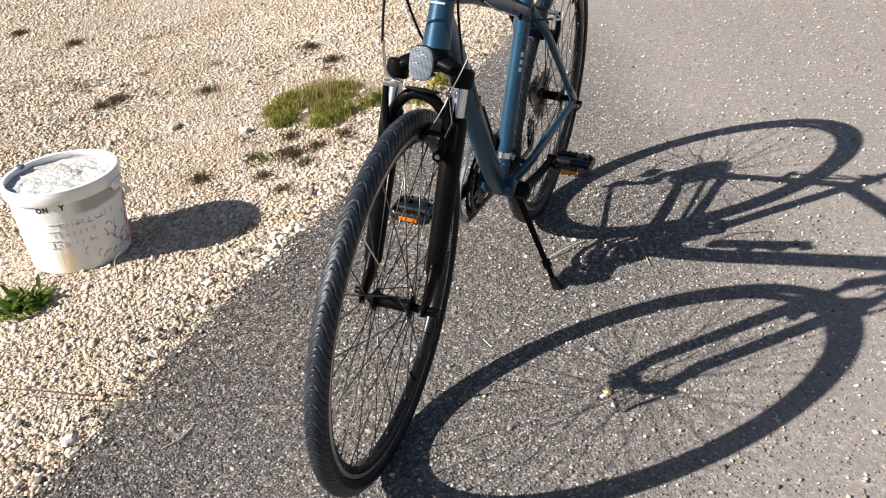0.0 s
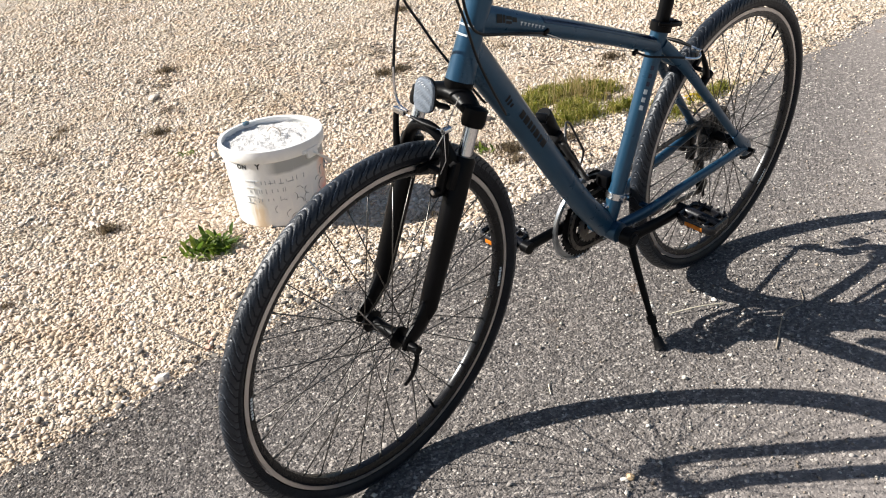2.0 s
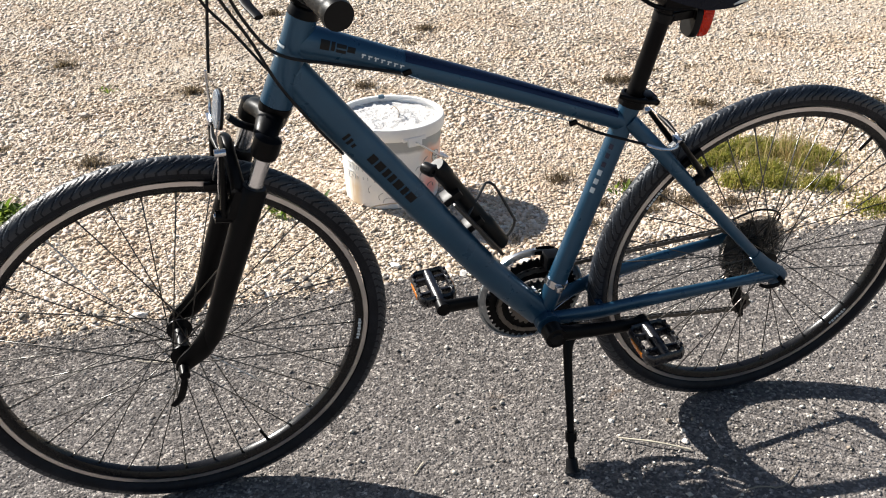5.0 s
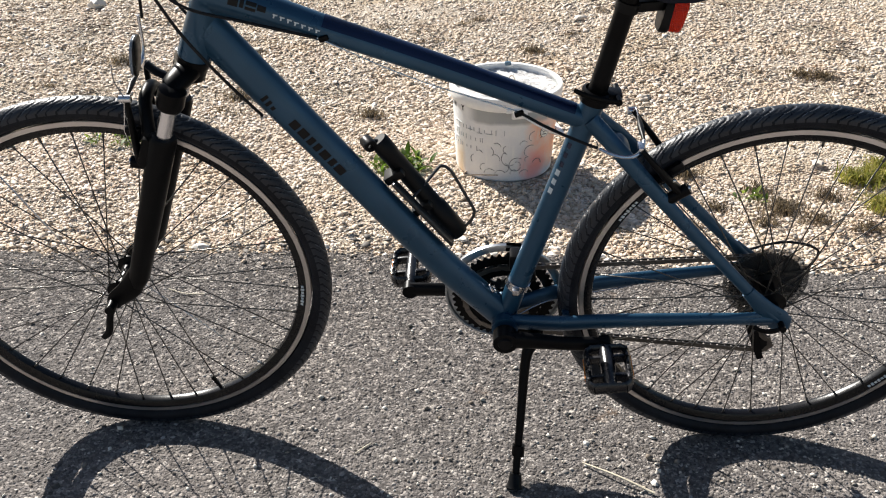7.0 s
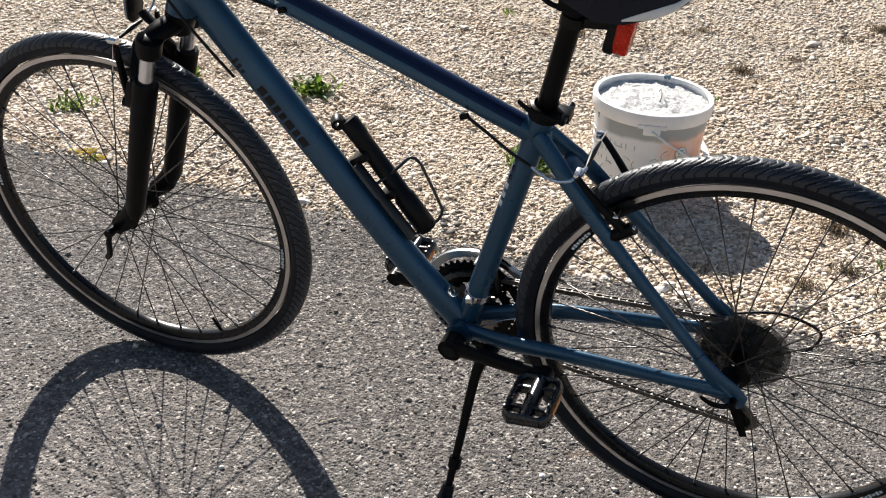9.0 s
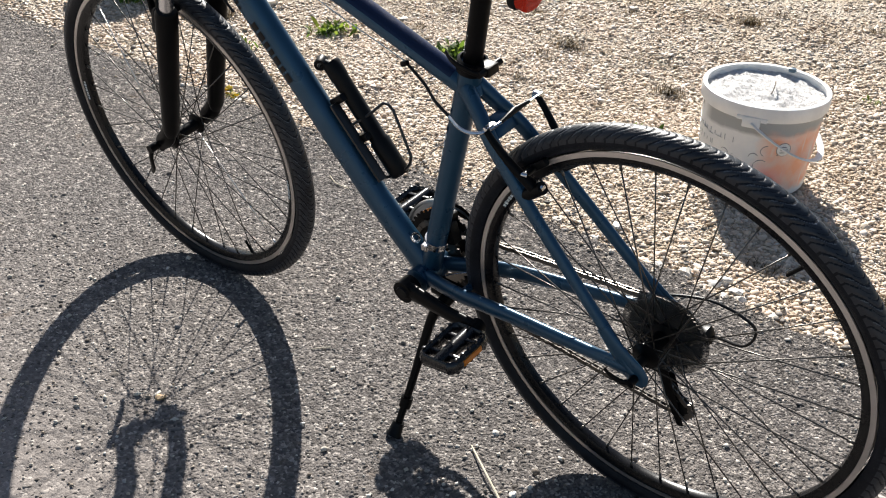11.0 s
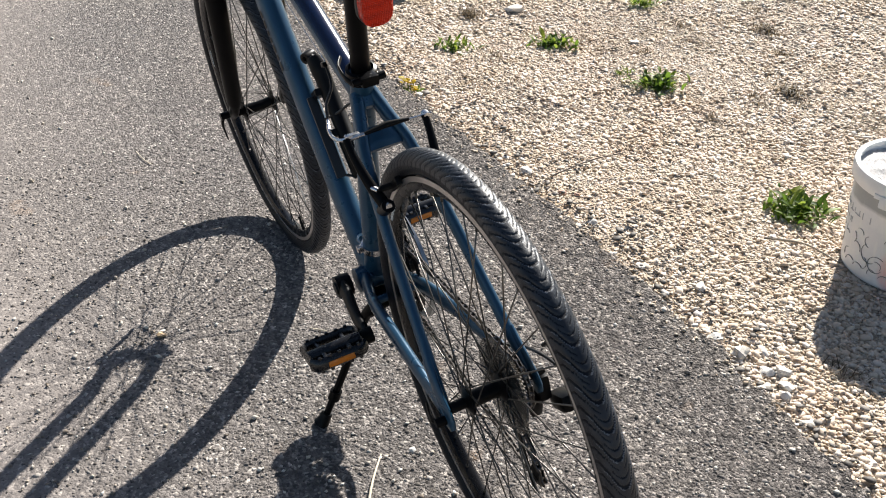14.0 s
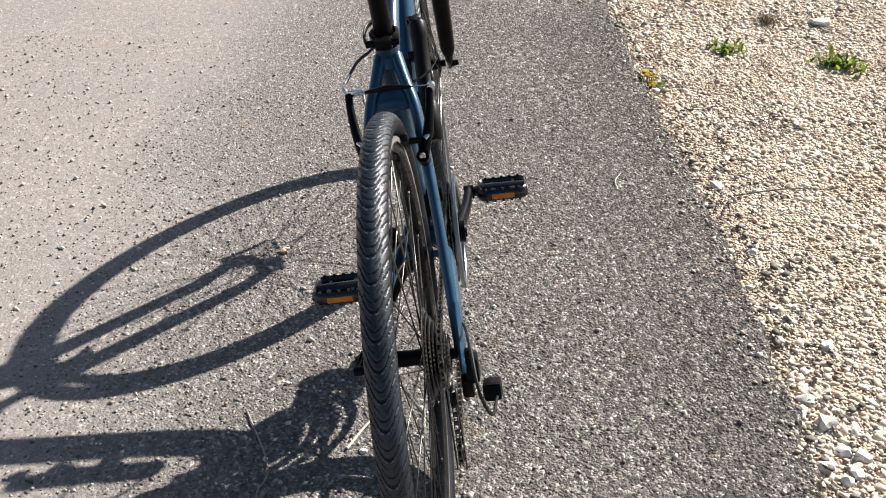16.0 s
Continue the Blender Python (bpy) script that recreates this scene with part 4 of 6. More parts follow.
part("head_badge", on_tube([HT_BOT, HT_TOP], [(0.0236, 0.0236), (0.0225, 0.0225)], 0.535, 0.56, 232, 300), M_WHITE_DECAL, bike, "pale curved badge")
part("head_badge", on_tube([HT_BOT, HT_TOP], [(0.0236, 0.0236), (0.0225, 0.0225)], 0.655, 0.68, 240, 316), M_WHITE_DECAL, bike, "pale curved badge")

# headset, fork
hs = bmesh.new()
revolve(hs, [(0.014, -0.040), (0.0205, -0.034), (0.0225, -0.016), (0.0245, -0.010), (0.0250, -0.001), (0.0225, 0.0)], 28, axis="z")
part("headset", hs, M_BLACK, bike, m=Matrix.Translation(HT_BOT) @ H_AXIS.to_track_quat("Z", "Y").to_matrix().to_4x4())
hs = bmesh.new()
revolve(hs, [(0.0225, 0.0), (0.0235, 0.002), (0.0205, 0.014), (0.0165, 0.016), (0.0165, 0.045), (0.010, 0.048)], 28, axis="z")
part("headset", hs, M_BLACK, bike, m=Matrix.Translation(HT_TOP) @ H_AXIS.to_track_quat("Z", "Y").to_matrix().to_4x4())
LEG_Y = 0.059
DOWN = -H_AXIS
CR = Vector((0.9050, 0, 0.733))
crown = bmesh.new()
sweep(crown, smooth_path([CR + Vector((0.021, -LEG_Y, -0.004)), CR + Vector((0.018, -0.044, 0.010)), CR + Vector((0.004, 0, 0.016)), CR + Vector((0.018, 0.044, 0.010)), CR + Vector((0.021, LEG_Y, -0.004))], 6), [(0.016, 0.013), (0.018, 0.014), (0.023, 0.016), (0.018, 0.014), (0.016, 0.013)], 14, (1, 0, 0))
part("fork_crown", crown, M_BLACK, bike, "black fork crown", STEER)
for s in (1, -1):
    top = CR + Vector((0.0203, LEG_Y * s, 0.001))
    boot = tube([top + H_AXIS * 0.014, top + H_AXIS * 0.010, top + DOWN * 0.013, top + DOWN * 0.020], [0.014, 0.0200, 0.0205, 0.0180], 20)
    part("fork_cap", boot, M_BLACK, bike, m=STEER)
    part("stanchion", tube([top, top + DOWN * 0.095], 0.0125, 20), M_STEEL, bike, "bright steel fork stanchion", STEER)
    a = top + DOWN * 0.070
    low = Vector((1.0370, LEG_Y * s, 0.396))
    leg = sweep(bmesh.new(), [a, a + DOWN * 0.006, a.lerp(low, 0.4), a.lerp(low, 0.97), low + DOWN * 0.012], [0.0175, 0.0205, 0.0195, 0.0168, 0.0110], 20)
    block(leg, (0.040, 0.030, 0.052), Matrix.Translation(a + DOWN * 0.030 + Vector((0.010, -0.004 * s, 0))) @ Matrix.Rotation(radians(-19), 4, "Y"), 0.008)
    sweep(leg, smooth_path([low + H_AXIS * 0.03, low + Vector((0.016, 0, -0.016)), (1.0800, LEG_Y * s, 0.356), (1.0904, LEG_Y * s, 0.340)], 5), [(0.012, 0.015), (0.010, 0.019), (0.007, 0.016), (0.005, 0.010)], 14)
    part("fork_leg", leg, M_BLACK, bike, "satin black fork leg", STEER)
arch = bmesh.new()
a0 = Vector((0.960, 0, 0.643))
sweep(arch, smooth_path([a0 + Vector((0.008, -LEG_Y, 0)), a0 + Vector((0.012, -0.046, 0.034)), a0 + Vector((0.016, -0.024, 0.062)), a0 + Vector((0.016, 0, 0.068)), a0 + Vector((0.016, 0.024, 0.062)), a0 + Vector((0.012, 0.046, 0.034)), a0 + Vector((0.008, LEG_Y, 0))], 6), [(0.014, 0.012), (0.010, 0.010), (0.010, 0.010), (0.010, 0.010), (0.010, 0.010), (0.010, 0.010), (0.014, 0.012)], 14, (1, 0, 0))
part("fork_arch", arch, M_BLACK, bike, "black arch joining the fork legs", STEER)


def quick_release(x, z, y, m, curl):
    q = bmesh.new()
    sweep(q, [(x, y - 0.004, z), (x, y + 0.016, z)], 0.0085, 14, (1, 0, 0))
    sweep(q, smooth_path([(x, y + 0.010, z), (x + 0.004 * curl, y + 0.015, z - 0.02), (x + 0.012 * curl, y + 0.012, z - 0.048), (x + 0.026 * curl, y + 0.008, z - 0.066)], 5), [(0.0035, 0.005), (0.003, 0.006), (0.0025, 0.0065), (0.002, 0.005)], 10)
    return part("quick_release", q, M_BLACK, bike, "black quick-release lever", m)


quick_release(1.0864, 0.352, LEG_Y + 0.012, STEER, 1)
quick_release(0.0, 0.349, 0.072, None, 1.0).matrix_basis = Matrix.Translation((-0.006, 0, 0.340)) @ Matrix.Rotation(radians(300), 4, "Y") @ Matrix.Diagonal((0.8, 1, 0.62, 1)) @ Matrix.Translation((0, 0, -0.349))
for y, m, x, z in ((-LEG_Y - 0.014, STEER, 1.070, 0.352), (-0.078, None, 0.0, 0.349)):
    part("axle_nut", tube([(x, y - 0.006, z), (x, y + 0.012, z)], [0.006, 0.009], 12, (1, 0, 0)), M_BLACK, bike, m=m)

# cranks, pedals, chain
def build_pedal(x, y, z, s):
    p = bmesh.new()
    for dx in (-0.034, 0.034):
        sweep(p, smooth_path([(dx * 0.72, -0.047, 0), (dx, -0.036, 0), (dx, 0, 0), (dx, 0.036, 0), (dx * 0.72, 0.047, 0)], 3), [(0.0115, 0.006), (0.012, 0.006)], 8, (0, 0, 1))
    for dy in (-0.046, 0.046):
        sweep(p, [(-0.026, dy, 0), (0.026, dy, 0)], [(0.0105, 0.005), (0.0125, 0.005), (0.0105, 0.005)][:2], 8, (0, 0, 1))
    for dx in (-0.036, 0.036):
        for dy in (-0.034, -0.017, 0, 0.017, 0.034):
            for dz in (-0.013, 0.013):
                block(p, (0.005, 0.006, 0.005), pose(dx * 0.95, dy, dz * 0.9), 0.0012)
    sweep(p, [(0, -0.062 * s, 0), (0, -0.046 * s, 0), (0, -0.030 * s, 0), (0, 0.046 * s, 0)], [0.009, 0.0125, 0.0135, 0.0115], 14, (1, 0, 0))
    for dy in (-0.022, 0.022):
        block(p, (0.066, 0.007, 0.015), pose(0, dy, 0), 0.002)
    pedal = part("pedal", p, M_PEDAL, bike, "worn black platform pedal", pose(x, y, z, 0, 8) @ Matrix.Diagonal((0.94, 0.95, 1, 1)))
    for dx in (-0.0393, 0.0393):
        r = block(bmesh.new(), (0.004, 0.046, 0.010), pose(dx, 0, -0.001), 0.001)
        part("reflector", r, M_AMBER, pedal, "amber plastic reflector")


PL, PR = Vector((0.274, 0.138, 0.295)), Vector((0.605, -0.149, 0.268))
build_pedal(*PL, 1)
build_pedal(*PR, -1)
for s, pd in ((1, PL), (-1, PR)):
    a = bmesh.new()
    y0, y1 = 0.062 * s, 0.082 * s
    end = Vector((pd.x, y1, pd.z))
    sweep(a, smooth_path([(BB.x, y0, BB.z), BB.lerp(end, 0.25) + Vector((0, 0.75 * y0, 0)), Vector((BB.x, 0, BB.z)).lerp(Vector((pd.x, 0, pd.z)), 0.6) + Vector((0, 0.076 * s, 0)), end], 5), [(0.011, 0.019), (0.0102, 0.0155), (0.0092, 0.0135), (0.0088, 0.0145)], 14)
    sweep(a, [(BB.x, y0 - 0.014 * s, BB.z), (BB.x, y0 + 0.012 * s, BB.z)], 0.0205, 20, (1, 0, 0))
    sweep(a, [(pd.x, y1 - 0.009 * s, pd.z), (pd.x, y1 + 0.010 * s, pd.z)], 0.0138, 18, (1, 0, 0))
    crank = part("crank_arm", a, M_BLACK, bike, "satin black crank arm")
    part("crank_cap", tube([(BB.x, y0 + 0.012 * s, BB.z), (BB.x, y0 + 0.015 * s, BB.z)], [0.0125, 0.011], 18, (1, 0, 0)), M_PLASTIC, crank)


def chainring(r, y, teeth, material, label):
    bm = bmesh.new()
    outer, inner = [], []
    n = teeth * 4
    for k in range(n):
        a = 2 * math.pi * k / n
        rr = r + (0.0035 if k % 4 in (0, 1) else -0.0015)
        outer.append((rr * math.cos(a), rr * math.sin(a)))
        inner.append(((r - 0.017) * math.cos(a), (r - 0.017) * math.sin(a)))
    rows = [[bm.verts.new((BB.x + x, y + d, BB.z + z)) for x, z in loop] for loop, d in ((outer, 0.001), (outer, -0.001), (inner, -0.001), (inner, 0.001))]
    for p, q in zip(rows, rows[1:] + rows[:1]):
        for k in range(n):
            bm.faces.new((p[k], p[(k + 1) % n], q[(k + 1) % n], q[k]))
    bmesh.ops.recalc_face_normals(bm, faces=bm.faces)
    for k in range(4):
        a = radians(45 + 90 * k)
        c = Vector((math.cos(a), 0, math.sin(a)))
        sweep(bm, [Vector((BB.x, y, BB.z)) + c * 0.012, Vector((BB.x, y, BB.z)) + c * (r - 0.010)], [(0.0022, 0.010), (0.0022, 0.006)], 10)
    return part("chainring", bm, material, bike, label)


chainring(0.088, -0.052, 44, M_BLACK, "black toothed chainring")
chainring(0.068, -0.045, 34, M_BLACK, "black toothed chainring")
chainring(0.048, -0.038, 24, M_CHAIN, "steel inner chainring")
guard = bmesh.new()
revolve(guard, [(0.1010, -0.0590), (0.1045, -0.0600), (0.1045, -0.0665), (0.1010, -0.0675), (0.0900, -0.0655), (0.0890, -0.0640), (0.0900, -0.0625), (0.0990, -0.0640)], 72, m=Matrix.Translation((BB.x, 0, BB.z)), closed=True)
part("chain_guard_ring", guard, M_GUARD, bike, "silver chain guard ring")

core = bmesh.new()
revolve(core, [(0.016, -0.0225), (0.0185, -0.0225), (0.0185, -0.0530), (0.016, -0.0530)], 24, m=Matrix.Translation(AXLE_R), closed=True)
cassette = part("cassette", core, M_CHAIN, bike, "stacked dark steel cassette sprockets")
for k, r in enumerate((0.060, 0.054, 0.047, 0.041, 0.035, 0.030, 0.026)):
    cas = bmesh.new()
    m2 = int(r * 1000) * 2
    y = -0.0235 - 0.0046 * k
    loops = []
    for d in (0.0009, -0.0009):
        loops.append([cas.verts.new((rr * math.cos(2 * math.pi * q / m2), y + d, R_TYRE + rr * math.sin(2 * math.pi * q / m2))) for q in range(m2) for rr in (r + (0.003 if q % 2 else -0.001),)])
    for q in range(m2):
        cas.faces.new((loops[0][q], loops[0][(q + 1) % m2], loops[1][(q + 1) % m2], loops[1][q]))
    cas.faces.new(loops[0])
    cas.faces.new(loops[1][::-1])
    bmesh.ops.recalc_face_normals(cas, faces=cas.faces)
    part("sprocket", cas, M_CHAIN, cassette)
disc = bmesh.new()
revolve(disc, [(0.022, -0.0175), (0.070, -0.0195), (0.071, -0.0205), (0.070, -0.0215), (0.022, -0.0195)], 64, m=Matrix.Translation(AXLE_R), closed=True)
part("spoke_protector", disc, M_DISC, bike, "smoked plastic spoke protector disc")

J1, J2 = Vector((0.008, -0.045, 0.262)), Vector((-0.028, -0.048, 0.186))


def arc_xz(c, r, a0, a1, y, n=14):
    return [Vector((c[0] + r * math.cos(radians(a0 + (a1 - a0) * k / n)), y, c[2] + r * math.sin(radians(a0 + (a1 - a0) * k / n)))) for k in range(n + 1)]


CHAIN = arc_xz(AXLE_R, 0.041, 260, 98, -0.041) + arc_xz(BB, 0.069, 97, -88, -0.045) + arc_xz(J2, 0.015, 285, 140, -0.047, 8) + arc_xz(J1, 0.015, -40, 60, -0.044, 6)


def resample(points, step):
    out, carry = [], 0.0
    for a, b in zip(points, points[1:]):
        length = (b - a).length
        s = carry
        while s < length:
            out.append((a.lerp(b, s / length), (b - a).normalized()))
            s += step
        carry = s - length
    return out


ch = bmesh.new()
for k, (p, d) in enumerate(resample(CHAIN, 0.0127)):
    m = frame_on(p, d, (0, 1, 0))
    wide = 0.0033 if k % 2 else 0.0024
    for s in (1, -1):
        block(ch, (0.0165, 0.0085, 0.0011), m @ Matrix.Translation((0.0063, 0, wide * s)))
    sweep(ch, [m @ Vector((0, 0, -0.0037)), m @ Vector((0, 0, 0.0037))], 0.0036, 8, (1, 0, 0))
part("chain", ch, M_CHAIN, bike, "oily steel bicycle chain", smooth=30)

# derailleurs
der = bmesh.new()
block(der, (0.030, 0.020, 0.040), pose(0.004, -0.080, 0.318, 0, 12), 0.006)
block(der, (0.046, 0.028, 0.028), pose(-0.016, -0.106, 0.292, 0, 25), 0.009)
block(der, (0.020, 0.018, 0.040), pose(0.006, -0.070, 0.285, 0, -10), 0.005)
mech = part("rear_derailleur", der, M_BLACK, bike, "black rear derailleur with two jockey wheels")
for y in (-0.036, -0.050):
    plate = sweep(bmesh.new(), [J1 + Vector((0, y - J1.y, 0.012)), (J1 + J2) / 2 + Vector((0.004, y - J1.y, 0)), J2 + Vector((-0.004, y - J1.y, -0.030))], [(0.0012, 0.008), (0.0012, 0.010), (0.0012, 0.006)], 10)
    part("cage_plate", plate, M_BLACK, mech)
for j in (J1, J2):
    wheel = bmesh.new()
    revolve(wheel, [(0.004, j.y + 0.004), (0.013, j.y + 0.004), (0.0155, j.y), (0.013, j.y - 0.004), (0.004, j.y - 0.004)], 18, m=Matrix.Translation((j.x, 0, j.z)))
    part("jockey_wheel", wheel, M_PLASTIC, mech)
fd = bmesh.new()
sd = (ST_TOP - BB).normalized()
c0 = BB + sd * 0.075
revolve(fd, [(0.0178, -0.007), (0.0205, -0.007), (0.0205, 0.007), (0.0178, 0.007)], 24, axis="z", m=Matrix.Translation(c0) @ sd.to_track_quat("Z", "Y").to_matrix().to_4x4(), closed=True)
block(fd, (0.012, 0.014, 0.012), pose(c0.x + 0.004, 0.022, c0.z), 0.002)
part("derailleur_clamp", fd, M_STEEL, bike, "bright clamp band on the seat tube")
fd = bmesh.new()
for y in (-0.036, -0.062):
    sweep(fd, arc_xz(BB, 0.100, 122, 90, y, 8), [(0.0012, 0.006), (0.0012, 0.012), (0.0012, 0.009)], 8)
block(fd, (0.030, 0.030, 0.030), pose(BB.x - 0.020, -0.030, BB.z + 0.100), 0.005)
block(fd, (0.024, 0.022, 0.040), pose(BB.x - 0.036, -0.020, BB.z + 0.085, 0, 14), 0.005)
part("front_derailleur", fd, M_BLACK, bike, "black front derailleur cage")

# kickstand
ks = tube([(0.382, 0.012, 0.264), (0.389, 0.032, 0.250), (0.3995, 0.050, 0.224), (0.406, 0.104, 0.122), (0.4115, 0.150, 0.040)], [(0.013, 0.013), (0.013, 0.012), (0.0088, 0.0088), (0.0072, 0.0072), (0.0065, 0.0065)], 14, (1, 0, 0), smooth=5)
block(ks, (0.050, 0.036, 0.014), pose(0.395, 0.006, 0.263, 0, 0), 0.004)
stand = part("kickstand", ks, M_BLACK, bike, "black kickstand folded out on the asphalt")
part("kickstand_collar", tube([(0.4075, 0.122, 0.090), (0.4085, 0.131, 0.073)], 0.011, 14, (1, 0, 0)), M_BLACK, stand)
part("kickstand_foot", tube([(0.4112, 0.147, 0.045), (0.4128, 0.158, 0.029), (0.4135, 0.163, 0.0235)], [0.0105, 0.0125, 0.015], 14, (1, 0, 0)), M_PLASTIC, stand, "rubber foot")

# seat post, saddle, rear reflector
SP_D = (Vector((0.287, 0, 0.862)) - ST_TOP).normalized()
part("seat_post", tube([ST_TOP - SP_D * 0.03, ST_TOP + SP_D * 0.20], 0.0142, 24), M_BLACK, bike, "satin black seat post")
cl = bmesh.new()
mc = Matrix.Translation(ST_TOP) @ SP_D.to_track_quat("Z", "Y").to_matrix().to_4x4()
revolve(cl, [(0.0185, -0.012), (0.0225, -0.012), (0.0225, 0.006), (0.0185, 0.008)], 28, axis="z", m=mc, closed=True)
block(cl, (0.022, 0.026, 0.015), Matrix.Translation(ST_TOP + Vector((-0.026, 0, -0.002))), 0.003)
sweep(cl, [ST_TOP + Vector((-0.030, -0.024, 0)), ST_TOP + Vector((-0.030, 0.026, 0))], 0.0055, 12, (1, 0, 0))
sweep(cl, smooth_path([ST_TOP + Vector((-0.030, 0.024, 0)), ST_TOP + Vector((-0.014, 0.029, 0.004)), ST_TOP + Vector((0.014, 0.027, 0.010)), ST_TOP + Vector((0.034, 0.016, 0.014))], 4), [(0.004, 0.003), (0.0045, 0.0022), (0.0045, 0.0022), (0.004, 0.002)], 10, (0, 0, 1))
part("seat_clamp", cl, M_BLACK, bike, "black quick-release seat clamp")


def lerp_list(x, xs, vs):
    return float(np.interp(x, xs, vs))


def build_saddle():
    xs = [0.134, 0.141, 0.153, 0.178, 0.212, 0.248, 0.285, 0.33, 0.375, 0.386]
    half = [0.026, 0.045, 0.059, 0.069, 0.069, 0.058, 0.040, 0.026, 0.018, 0.010]
    top = [0.930, 0.943, 0.951, 0.955, 0.953, 0.950, 0.949, 0.952, 0.952, 0.946]
    low = [0.920, 0.913, 0.906, 0.896, 0.884, 0.878, 0.885, 0.900, 0.914, 0.926]

    def shell(bm, x0, x1, lo, hi, grow):
        rows = []
        for i in range(31):
            x = x0 + (x1 - x0) * i / 30
            w, t, b = (lerp_list(x, xs, v) for v in (half, top, low))
            t2 = b + (t - b) * hi
            b2 = b + (t - b) * lo
            ring = []
            for k in range(19):
                a = math.pi * k / 18
                c, s = math.cos(a), math.sin(a)
                yy = (w + grow) * (abs(c) ** 0.75) * (1 if c > 0 else -1)
                ring.append(bm.verts.new((x, yy, b2 + (t2 - b2 + grow * s) * (s ** 0.7 if s > 0 else 0))))
            rows.append(ring)
        for p, q in zip(rows, rows[1:]):
            for k in range(18):
                bm.faces.new((p[k], p[k + 1], q[k + 1], q[k]))
            bm.faces.new((p[-1], p[0], q[0], q[-1]))
        bm.faces.new(rows[0])
        bm.faces.new(rows[-1][::-1])
        bmesh.ops.recalc_face_normals(bm, faces=bm.faces)
        return bm

    saddle = part("saddle", shell(bmesh.new(), 0.134, 0.386, 0.0, 1.0, 0.0), M_SADDLE, bike, "black padded saddle with pale lower trim", smooth=60)
    trim = bmesh.new()
    for s in (1, -1):
        pts = [(x, s * (lerp_list(x, xs, half) + 0.0005), lerp_list(x, xs, low) + 0.006) for x in np.linspace(0.139, 0.212, 12)]
        sweep(trim, pts, [(0.002, 0.0025), (0.0022, 0.005), (0.0022, 0.006), (0.002, 0.004), (0.001, 0.001)], 10)
    sweep(trim, smooth_path([(0.142, -0.045, 0.914), (0.134, -0.022, 0.921), (0.132, 0, 0.923), (0.134, 0.022, 0.921), (0.142, 0.045, 0.914)], 4), [(0.003, 0.003)] * 2, 10, (0, 0, 1))
    part("saddle_trim", trim, M_SADDLE_TRIM, saddle, "pale grey plastic trim")
    for s in (1, -1):
        part("saddle_rail", tube([(0.17, 0.028 * s, 0.900), (0.20, 0.024 * s, 0.878), (0.30, 0.022 * s, 0.872), (0.36, 0.008 * s, 0.902)], 0.0036, 8, smooth=5), M_BLACK, saddle)
    part("saddle_clamp", block(bmesh.new(), (0.050, 0.056, 0.026), pose(0.278, 0, 0.884, 0, -4), 0.006), M_BLACK, saddle)


build_saddle()
rl = bmesh.new()
puck(rl, 0.0220, 0.0285, 0.020, pose(0.220, -0.002, 0.842, 0, 10, 180))
rear = part("rear_reflector", rl, M_RED, bike, "red plastic rear reflector on the seat post")
br = bmesh.new()
puck(br, 0.0212, 0.0275, 0.014, pose(0.2345, -0.002, 0.840, 0, 10, 180))
block(br, (0.046, 0.014, 0.014), pose(0.262, 0, 0.850, 0, 6), 0.003)
revolve(br, [(0.0142, -0.007), (0.0172, -0.007), (0.0172, 0.007), (0.0142, 0.007)], 20, axis="z", m=Matrix.Translation((0.2885, 0, 0.850)) @ SP_D.to_track_quat("Z", "Y").to_matrix().to_4x4(), closed=True)
part("bracket", br, M_PLASTIC, rear, "black plastic bracket")

# handlebar group
BAR = Vector((0.8964, 0, 1.006))
part("stem", tube([HT_TOP + H_AXIS * 0.030, HT_TOP + H_AXIS * 0.034 + Vector((0.02, 0, 0.008)), BAR], [(0.019, 0.021), (0.016, 0.018), (0.019, 0.018)], 18), M_BLACK, bike, "black handlebar stem", STEER)
part("handlebar", tube([(0.872, -0.30, 1.019), (0.887, -0.18, 1.021), (0.8964, -0.06, 1.008), BAR, (0.8964, 0.06, 1.008), (0.887, 0.18, 1.021), (0.872, 0.30, 1.019)], 0.0115, 16, (1, 0, 0), smooth=5), M_BLACK, bike, "black flat handlebar", STEER)
for s in (1, -1):
    g = bmesh.new()
    pts = smooth_path([(0.8875, 0.185 * s, 1.021), (0.880, 0.245 * s, 1.020), (0.871, 0.304 * s, 1.019)], 10)
    sweep(g, pts, [0.0166 if k % 2 else 0.0152 for k in range(len(pts) - 3)] + [0.0185, 0.0188, 0.0178], 18, (1, 0, 0))
    part("grip", g, M_PLASTIC, bike, "black ribbed rubber grip", STEER)
    lv = bmesh.new()
    block(lv, (0.040, 0.045, 0.026), pose(0.908, 0.135 * s, 1.008, 0, 20), 0.007)
    sweep(lv, smooth_path([(0.923, 0.130 * s, 1.006), (0.955, 0.17 * s, 0.999), (0.946, 0.222 * s, 0.992)], 5), [(0.004, 0.007), (0.003, 0.007), (0.003, 0.006)], 10, (0, 0, 1))
    lever = part("brake_lever", lv, M_BLACK, bike, "black brake lever with shifter", STEER)
    pod = block(bmesh.new(), (0.045, 0.050, 0.022), pose(0.890, 0.115 * s, 0.996, 0, 20), 0.008)
    sweep(pod, smooth_path([(0.886, 0.115 * s, 0.992), (0.866, 0.114 * s, 0.976), (0.852, 0.112 * s, 0.964), (0.847, 0.112 * s, 0.960)], 3), [0.015, 0.0175, 0.0165, 0.010], 16)
    part("shifter", pod, M_PLASTIC, lever, "black plastic shifter")


